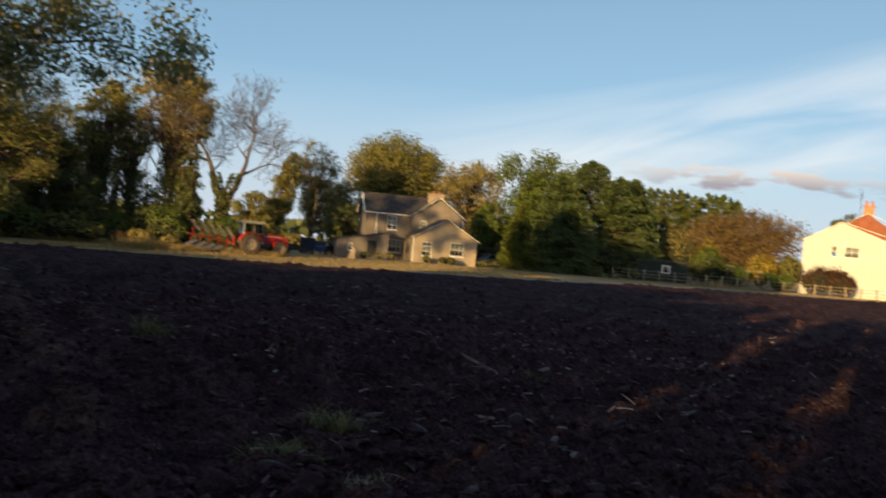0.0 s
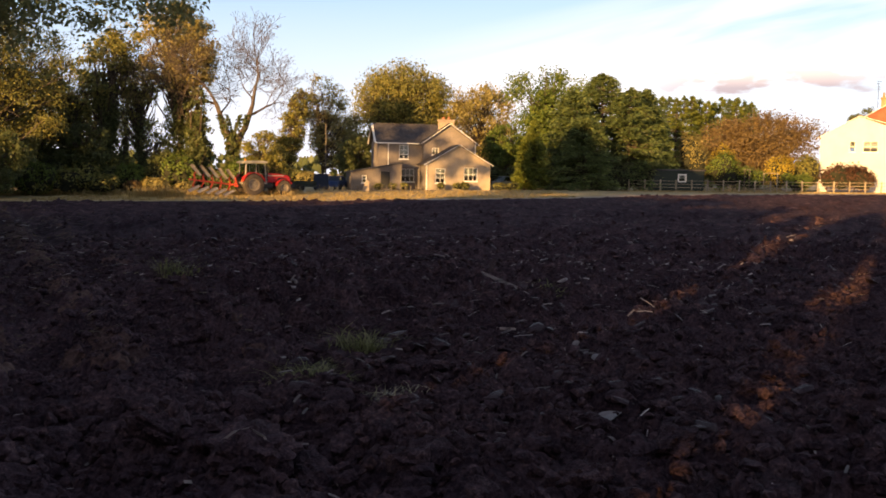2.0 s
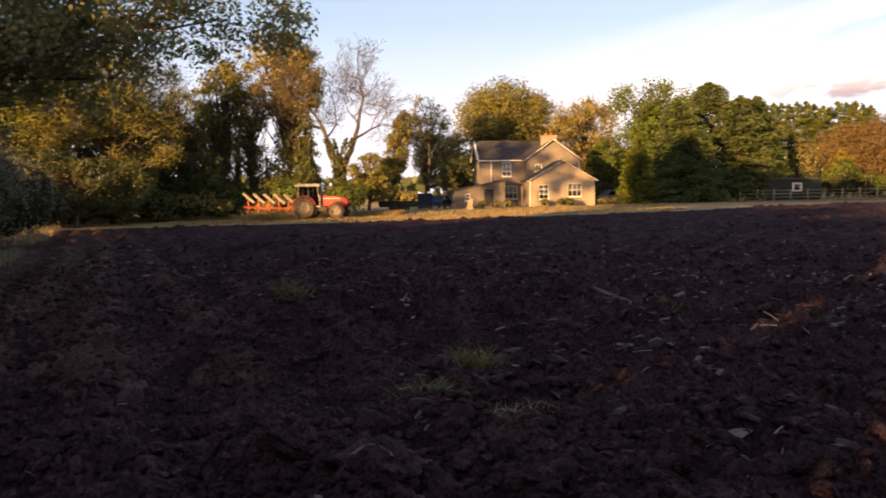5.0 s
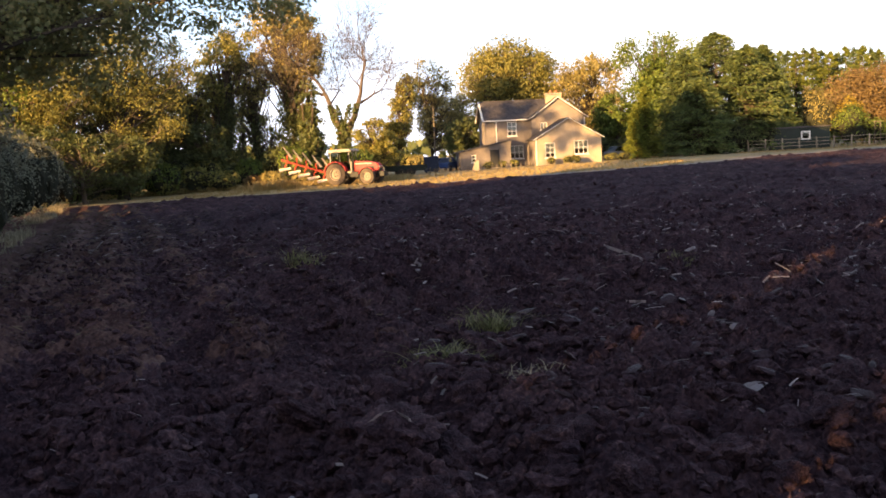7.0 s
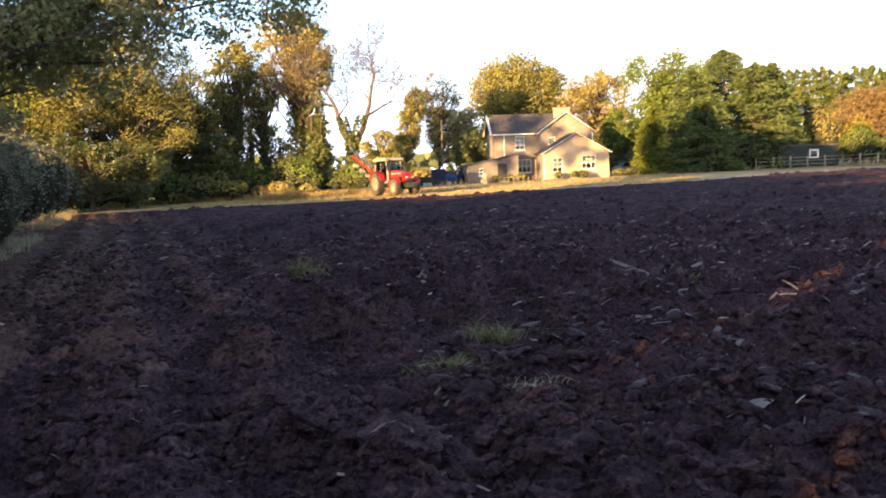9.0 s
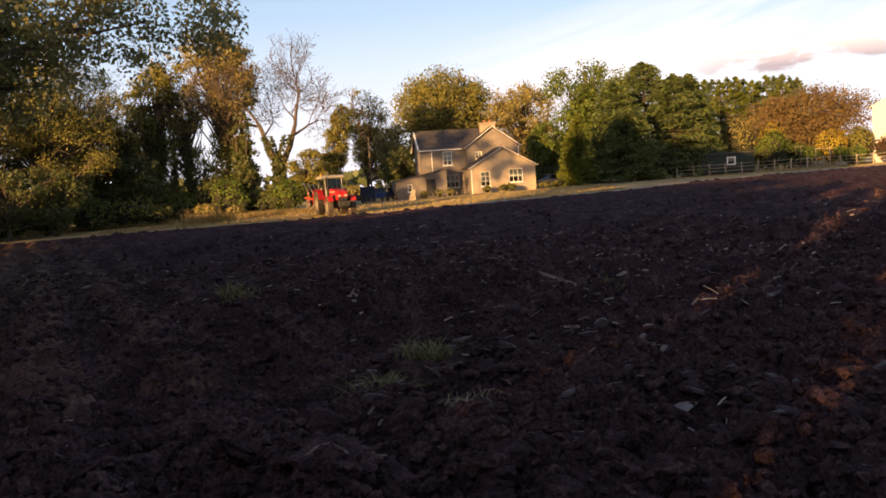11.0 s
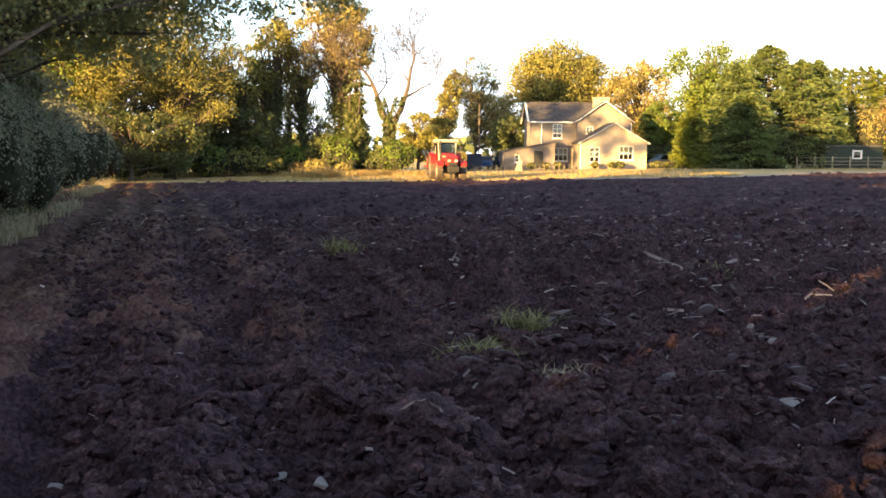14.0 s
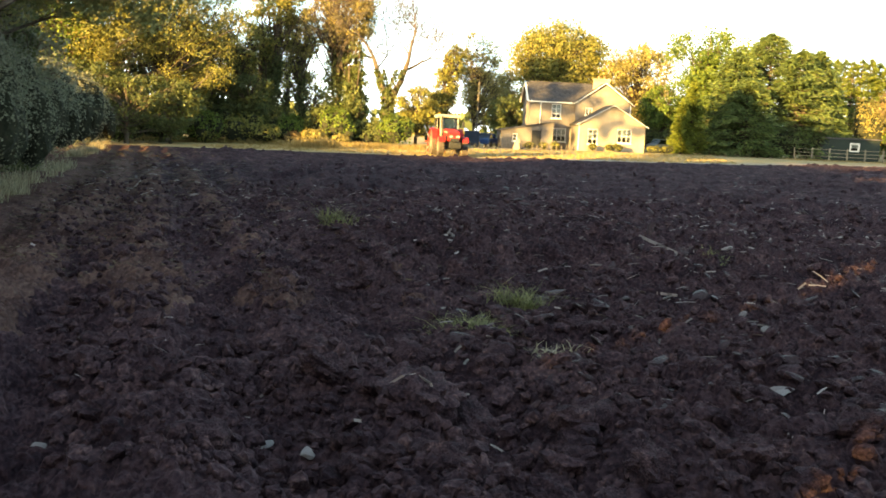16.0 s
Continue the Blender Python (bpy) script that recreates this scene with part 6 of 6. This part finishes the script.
def loose_clods():
    """Angular lumps and smeared slices, too many to count."""
    rng = np.random.default_rng(66)

    def kinds_of(level, count, shape, cuts):
        bm = bmesh.new()
        bmesh.ops.create_icosphere(bm, subdivisions=level, radius=0.5)
        base = np.array([v.co[:] for v in bm.verts])
        tris = np.array([[v.index for v in f.verts] for f in bm.faces])
        bm.free()
        out = []
        for _ in range(count):
            p = base.copy()
            for _ in range(cuts):
                n = rng.normal(size=3)
                n /= np.linalg.norm(n)
                p -= np.clip(p @ n - rng.uniform(0.2, 0.42), 0, None)[:, None] * n * 0.9
            q = rng.normal(size=3) * 5
            p *= np.array([[0.9 + 0.5 * (0.5 - noise.voronoi(Vector(w * 3.4 + q))[0][0]) + 0.3 * noise.noise(Vector(w * 5 + q))] for w in p]) * (1 + rng.normal(size=(len(p), 1)) * 0.05)
            out.append(p * shape)
        return out, tris

    def scatter(name, kinds, tris, x, y, size, mat, label, lie, rise):
        m, k = len(x), len(kinds[0])
        z = soil_z(x, y) + size * rise
        verts = np.empty((m, k, 3))
        for i in range(m):
            turn = pose(0, 0, 0, rng.normal() * lie, rng.normal() * lie, 35 + rng.normal() * 50).to_3x3()
            verts[i] = (kinds[i % len(kinds)] * size[i]) @ np.array(turn).T + (x[i], y[i], z[i])
        faces = (tris[None] + np.arange(m)[:, None, None] * k).reshape(-1, 3)
        me = bpy.data.meshes.new(name)
        me.vertices.add(m * k)
        me.vertices.foreach_set("co", verts.ravel())
        me.loops.add(faces.size)
        me.loops.foreach_set("vertex_index", faces.ravel().astype(np.int32))
        me.polygons.add(len(faces))
        me.polygons.foreach_set("loop_start", np.arange(0, faces.size, 3, dtype=np.int32))
        me.polygons.foreach_set("loop_total", np.full(len(faces), 3, dtype=np.int32))
        me.polygons.foreach_set("use_smooth", np.zeros(len(faces), dtype=bool))
        me.materials.append(mat)
        me.update(calc_edges=True)
        tagged(new(name, me), label, "soil clods", kind="stuff")

    def spots(m, reach):
        y = 3.7 * np.exp(rng.uniform(0, 1, m) ** 0.95 * reach)
        x = rng.uniform(-0.75, 0.62, m) * y
        off = x - (HEDGE[0] + HEDGE[1] * y)
        return x, y, off

    # crumbs and fist-sized lumps
    x, y, off = spots(30000, 1.9)
    keep = (off > 0.8) & (value_noise(x * 0.6, y * 0.6, 56) + 0.8 * rng.uniform(size=len(x)) > 0.5)
    x, y = x[keep][:10500], y[keep][:10500]
    size = np.clip(rng.lognormal(-2.7, 0.5, len(x)) * (0.8 + y / 30), 0.022, 0.16)
    scatter("soil_crumbs", *kinds_of(1, 12, [1.2, 1.0, 0.8], 4), x, y, size, M["soil_slice"], "fine crumbs and lumps of turned soil over the field", 30, 0.2)
    # larger angular lumps
    x, y, off = spots(9000, 2.4)
    keep = (off > 3.8 + 2 * rng.normal(size=len(x))) & (off > 1.2) & (value_noise(x * 0.5, y * 0.5, 55) + 0.6 * rng.uniform(size=len(x)) > 0.6)
    x, y = x[keep][:1800], y[keep][:1800]
    size = np.clip(rng.lognormal(-2.3, 0.45, len(x)) * (0.85 + y / 90), 0.05, 0.24)
    scatter("loose_clods", *kinds_of(2, 14, [1.3, 1.0, 0.75], 8), x, y, size, M["soil_slice"], "loose dark lumps of turned soil over the ploughed field", 24, 0.15)
    # slices that the plough has smeared smooth
    x, y, off = spots(7000, 2.5)
    keep = (off > 6.0) & (y > 5.5) & (value_noise(x * 0.35, y * 0.35, 51) + 0.35 * rng.uniform(size=len(x)) > 0.62)
    x, y = x[keep][:800], y[keep][:800]
    size = np.clip(rng.lognormal(-1.9, 0.4, len(x)) * (0.8 + y / 60), 0.06, 0.34)
    scatter("smeared_slices", *kinds_of(1, 10, [1.5, 0.7, 0.28], 6), x, y, size, M["soil_sheen"], "smooth shiny slices of wet soil left by the plough", 20, 0.05)


def field_things():
    # grass turned up by the plough
    tuft(-0.95, 8.6, 0.34, "blade_green", 1, "torn green grass tuft on the ploughed soil", 70)
    tuft(-1.18, 7.5, 0.30, "blade_green", 2, "flattened green grass tuft on the ploughed soil", 60, 0.6)
    tuft(-1.4, 7.55, 0.2, "blade_green", 6, "flattened green grass tuft on the ploughed soil", 40, 0.6)
    tuft(-0.44, 6.5, 0.15, "blade_grey", 3, "pale dry straw tuft on the ploughed soil", 34)
    tuft(-4.7, 14.3, 0.34, "blade_green", 4, "fresh green grass tuft between the clods", 80, 0.1)
    tuft(1.43, 12.3, 0.24, "blade_green", 5, "yellow-green grass tuft between the clods", 30, 0.5)
    stones = [stone_mesh(s, f) for s, f in ((1, 0.45), (2, 0.3), (3, 0.55), (4, 0.35))]
    pale = [stone_mesh(s, f, "stone_pale") for s, f in ((5, 0.3), (6, 0.22), (7, 0.4), (8, 0.26))]
    spots = [(1.38, 9.15, 0.24), (-0.94, 12.05, 0.15), (-2.27, 12.25, 0.16), (-2.68, 14.93, 0.17), (-3.49, 15.87, 0.16), (0.13, 8.89, 0.12), (1.42, 8.05, 0.15), (0.55, 9.52, 0.17), (1.63, 12.86, 0.2), (-2.02, 17.74, 0.3),
             (-3.13, 4.1, 0.1), (-2.02, 4.58, 0.13), (-1.7, 4.47, 0.14), (1.23, 6.55, 0.15), (-0.01, 6.03, 0.12), (-3.62, 14.24, 0.14), (-2.3, 12.39, 0.13), (1.2, 6.49, 0.2), (2.6, 9.1, 0.12), (2.9, 9.2, 0.12), (-2.9, 4.4, 0.06), (-1.0, 15.2, 0.18)]
    rng = np.random.default_rng(17)
    listed = len(spots)
    for _ in range(150):
        y = rng.uniform(7, 34)
        spots.append((rng.uniform(-0.26, 0.36) * y, y, rng.uniform(0.06, 0.15)))
    for i, (x, y, s) in enumerate(spots):
        s *= 1.25 if i < listed else 1.0
        ob = new("stone", (pale if i < listed or i % 5 == 0 else stones)[i % 4])
        ob.matrix_world = pose(x, y, float(soil_z(x, y)) + s * 0.16, rng.uniform(-25, 25), rng.uniform(-25, 25), rng.uniform(0, 360)) @ Matrix.Diagonal((s, s, s, 1))
        tagged(ob, "pale grey stone lying on the ploughed soil", "stone", "field stones")
    clods = [clod_mesh(s) for s in range(10)] + [clod_mesh(s, 4) for s in (20, 21, 22, 23)]
    # the great turned slice in the foreground and the lesser ones round it
    places = [(-1.22, 5.12, 0.55), (-0.9, 5.3, 0.4), (-1.95, 5.5, 0.36), (0.2, 4.6, 0.34), (0.75, 4.9, 0.38), (-0.3, 4.3, 0.36), (1.5, 5.6, 0.36), (1.9, 6.6, 0.34), (2.3, 5.3, 0.34), (-1.8, 7.2, 0.34), (0.3, 6.9, 0.34), (-2.7, 5.7, 0.34), (-0.2, 7.7, 0.3)]
    while len(places) < 290:
        y = 3.9 * math.exp(rng.uniform(0, 1.75))
        x = rng.uniform(-0.72, 0.5) * y
        if x < HEDGE[0] + HEDGE[1] * y + 1.0:
            continue
        places.append((x, y, float(np.clip(rng.lognormal(-1.85, 0.35), 0.08, 0.3))))
    for i, (x, y, s) in enumerate(places):
        ob = new("soil_clod", clods[10 + i % 4] if i < 12 else clods[i % 10])
        ob.matrix_world = pose(x, y, float(soil_z(x, y)) + s * (0.14 if i == 0 else 0.06), rng.uniform(-30, 30), rng.uniform(-30, 30), rng.uniform(0, 360)) @ Matrix.Diagonal((s, s, s * 0.9, 1))
        tagged(ob, "dark broken clod of freshly turned soil", "soil clod", "soil clods")
    loose_clods()
    # straw and stubble
    n = 12000
    y = 3.6 * np.exp(rng.uniform(0, 1, n) ** 0.5 * 2.9)
    x = rng.uniform(-0.75, 0.62, n) * y
    keep = (field_mask(x, y) > 0.3) & (value_noise(x * 0.35, y * 0.35, 51) + 0.3 * rng.uniform(size=n) > np.where(x > -0.2 * y, 0.58, 0.72)) & (rng.uniform(size=n) < np.clip((y - 3) / 12, 0.1, 0.8) * np.clip((44 - y) / 24, 0, 1))
    x, y = x[keep], y[keep]
    litter("straw_litter", x, y, 0.04, 0.16, 0.0027, 52, "pale straw and stubble strewn over the ploughed soil")
    # finer brown trash on the worked headland
    n = 5200
    y = 8.5 * np.exp(rng.uniform(0, 1.8, n))
    x = HEDGE[0] + HEDGE[1] * y + np.abs(rng.normal(size=n)) * 3.6 + 0.6
    litter("stubble_litter", x, y, 0.03, 0.10, 0.0016, 53, "fine brown stubble on the headland by the hedge", "straw_dull")
    long_straw = [((0.44, 14.3), (0.93, 12.7), 0.05), ((-2.36, 7.2), (-2.0, 7.1), 0.02), ((1.02, 5.3), (1.2, 4.95), 0.012), ((-1.42, 5.12), (-1.02, 5.0), 0.014), ((0.5, 9.9), (0.72, 9.85), 0.03)]
    for i, (a, b, w) in enumerate(long_straw):
        bm = bmesh.new()
        pts = [Vector((a[0] + (b[0] - a[0]) * k, a[1] + (b[1] - a[1]) * k, 0)) for k in (0, 0.25, 0.5, 0.75, 1)]
        for j, p in enumerate(pts):
            ends = [float(soil_z(*e)) for e in (a, b)]
            p.z = ends[0] + (ends[1] - ends[0]) * j / 4 + 0.04 + (0.10 + 0.12 * math.sin(math.pi * j / 4) if -1.6 < p.x < -1.1 else 0)
        for p, q in zip(pts, pts[1:]):
            beam(bm, p, q, w, 0.006)
        ob = part("straw_stalk", bm, M["straw"], None)
        tagged(ob, "long pale dry stalk lying across the clods", "straw", "long stalks")
    # grasses at the edges
    rng = np.random.default_rng(43)
    x, y = rng.uniform(-26.3, -22.4, 160), rng.uniform(68.7, 70.2, 160)
    grass_stuff("tall_grass", x, y, 1.0, M["blade"], 44, "tall yellow grass clump at the edge of the headland", 7, 0.5, 0.022)
    rng = np.random.default_rng(29)
    y = rng.uniform(6, 62, 3800)
    x = HEDGE[0] + HEDGE[1] * y - rng.uniform(-0.2, 0.9, 3800)
    keep = value_noise(x * 0.9, y * 0.9, 57) + 0.35 * rng.uniform(size=len(x)) > 0.95
    x, y = x[keep], y[keep]
    grass_stuff("verge_grass", x, y, 0.42, M["blade_grey"], 30, "withered grey grass along the foot of the hedge", 7, 0.8, 0.012)
    x = rng.uniform(-33, 10, 4500)
    y = np.interp(x, EDGE_X, EDGE_Y) + 1.5 + rng.uniform(0, 1, 4500) ** 1.3 * 22
    grass_stuff("headland_grass", x, y, 0.16, M["blade"], 31, "short dry yellow grass on the sunlit headland", 4, 0.8, 0.025)
    x = rng.uniform(-46, -14, 3600)
    y = 76.8 + rng.uniform(0, 1, 3600) ** 0.5 * 4 - 3 - 0.05 * (x + 30)
    grass_stuff("tall_grass", x, y, 0.55, M["blade"], 32, "tall dry golden grass under the far hedge", 6, 0.9, 0.022)
    x = rng.uniform(18, 62, 1800)
    y = rng.uniform(0, 1, 1800) * 8 + 92 + 0.1 * x
    grass_stuff("lane_grass", x, y, 0.16, M["blade"], 33, "short pale grass beside the rail fence", 4, 0.8, 0.03)


def litter(name, x, y, lo, hi, w, seed, label, mat="straw"):
    rng = np.random.default_rng(seed)
    k = len(x)
    a = rng.uniform(0, math.pi, k) * 0.7 - 0.6
    tilt = rng.normal(size=k) * 0.25
    length = (lo + (hi - lo) * rng.uniform(0, 1, k) ** 2) * (1 + np.hypot(x, y) / 25)
    wide = w * rng.uniform(0.5, 2.2, k) * (1 + np.hypot(x, y) / 9)
    d = np.stack([np.cos(a) * np.cos(tilt), np.sin(a) * np.cos(tilt), np.sin(tilt)], -1) * (length / 2)[:, None]
    s = np.stack([-np.sin(a), np.cos(a), rng.normal(size=k) * 0.5], -1) * wide[:, None]
    c = np.stack([x, y, soil_z(x, y) + 0.035], -1)
    up = np.array([0, 0, 1]) * (length * 0.03)[:, None]
    verts = np.stack([c - d - s, c - d + s, c + up + s, c + up - s, c + d + s, c + d - s], 1).reshape(-1, 3)
    b = np.arange(k)[:, None] * 6
    faces = np.concatenate([b + [[0, 1, 2, 3]], b + [[3, 2, 4, 5]]], 1).reshape(-1, 4)
    me = bpy.data.meshes.new(name)
    me.from_pydata(verts.tolist(), [], faces.tolist())
    me.materials.append(M[mat])
    tagged(new(name, me), label, "straw", kind="stuff")


field_things()


# ---------------------------------------------------------------- what moves
TRACTOR = [  # seconds, place of the rear axle, heading
    (0.0, -17.17, 75.16, 33), (1.0, -17.04, 74.63, 40), (2.0, -17.71, 73.25, 36), (2.5, -18.48, 72.85, 24), (3.0, -19.11, 72.43, 11),
    (3.5, -20.01, 71.96, 3), (4.0, -20.75, 71.48, 0), (4.5, -21.20, 71.20, 0), (5.2, -21.39, 70.91, -1), (6.2, -20.34, 70.57, -4),
    (7.3, -18.05, 69.72, -18), (8.0, -16.62, 68.95, -33), (8.5, -15.81, 68.42, -41), (9.2, -14.58, 67.42, -53), (10.2, -13.56, 65.80, -61),
    (11.3, -13.00, 64.46, -66), (12.5, -12.64, 63.98, -69), (14.0, -12.32, 63.41, -70), (16.0, -11.91, 62.84, -70)]
PLOUGH = [  # seconds, turn over the beam, lift of its tail
    (0.0, 4, 8), (2.0, 0, 6), (3.5, -4, 2), (5.2, 0, 2), (6.2, 6, 14), (7.3, 12, 24), (8.0, 14, 30), (9.2, 22, 38), (10.2, 10, 18), (11.3, 0, 5), (16.0, 0, 0)]


def motions():
    t = PARTS["tractor"]
    rows_ = [(s, pose(x, y, ground_z(x, y) + 0.03, 0, 0, h)) for s, x, y, h in TRACTOR]
    walk(t, rows_)
    walk(PARTS["plough"], [(s, pose(-1.15, 0, 0.86, roll, lift, 0)) for s, roll, lift in PLOUGH])
    # wheels turn with the way gone
    fine = np.arange(0, 16.01, 0.25)
    xs = np.interp(fine, [r[0] for r in TRACTOR], [r[1] for r in TRACTOR])
    ys = np.interp(fine, [r[0] for r in TRACTOR], [r[2] for r in TRACTOR])
    hs = np.radians(np.interp(fine, [r[0] for r in TRACTOR], [r[3] for r in TRACTOR]))
    way = np.concatenate([[0], np.cumsum(np.diff(xs) * np.cos(hs[1:]) + np.diff(ys) * np.sin(hs[1:]))])
    for ob, r, place in PARTS["wheels"]:
        walk(ob, [(float(s), pose(*place, 0, math.degrees(w / r), 0)) for s, w in zip(fine, way)])


motions()
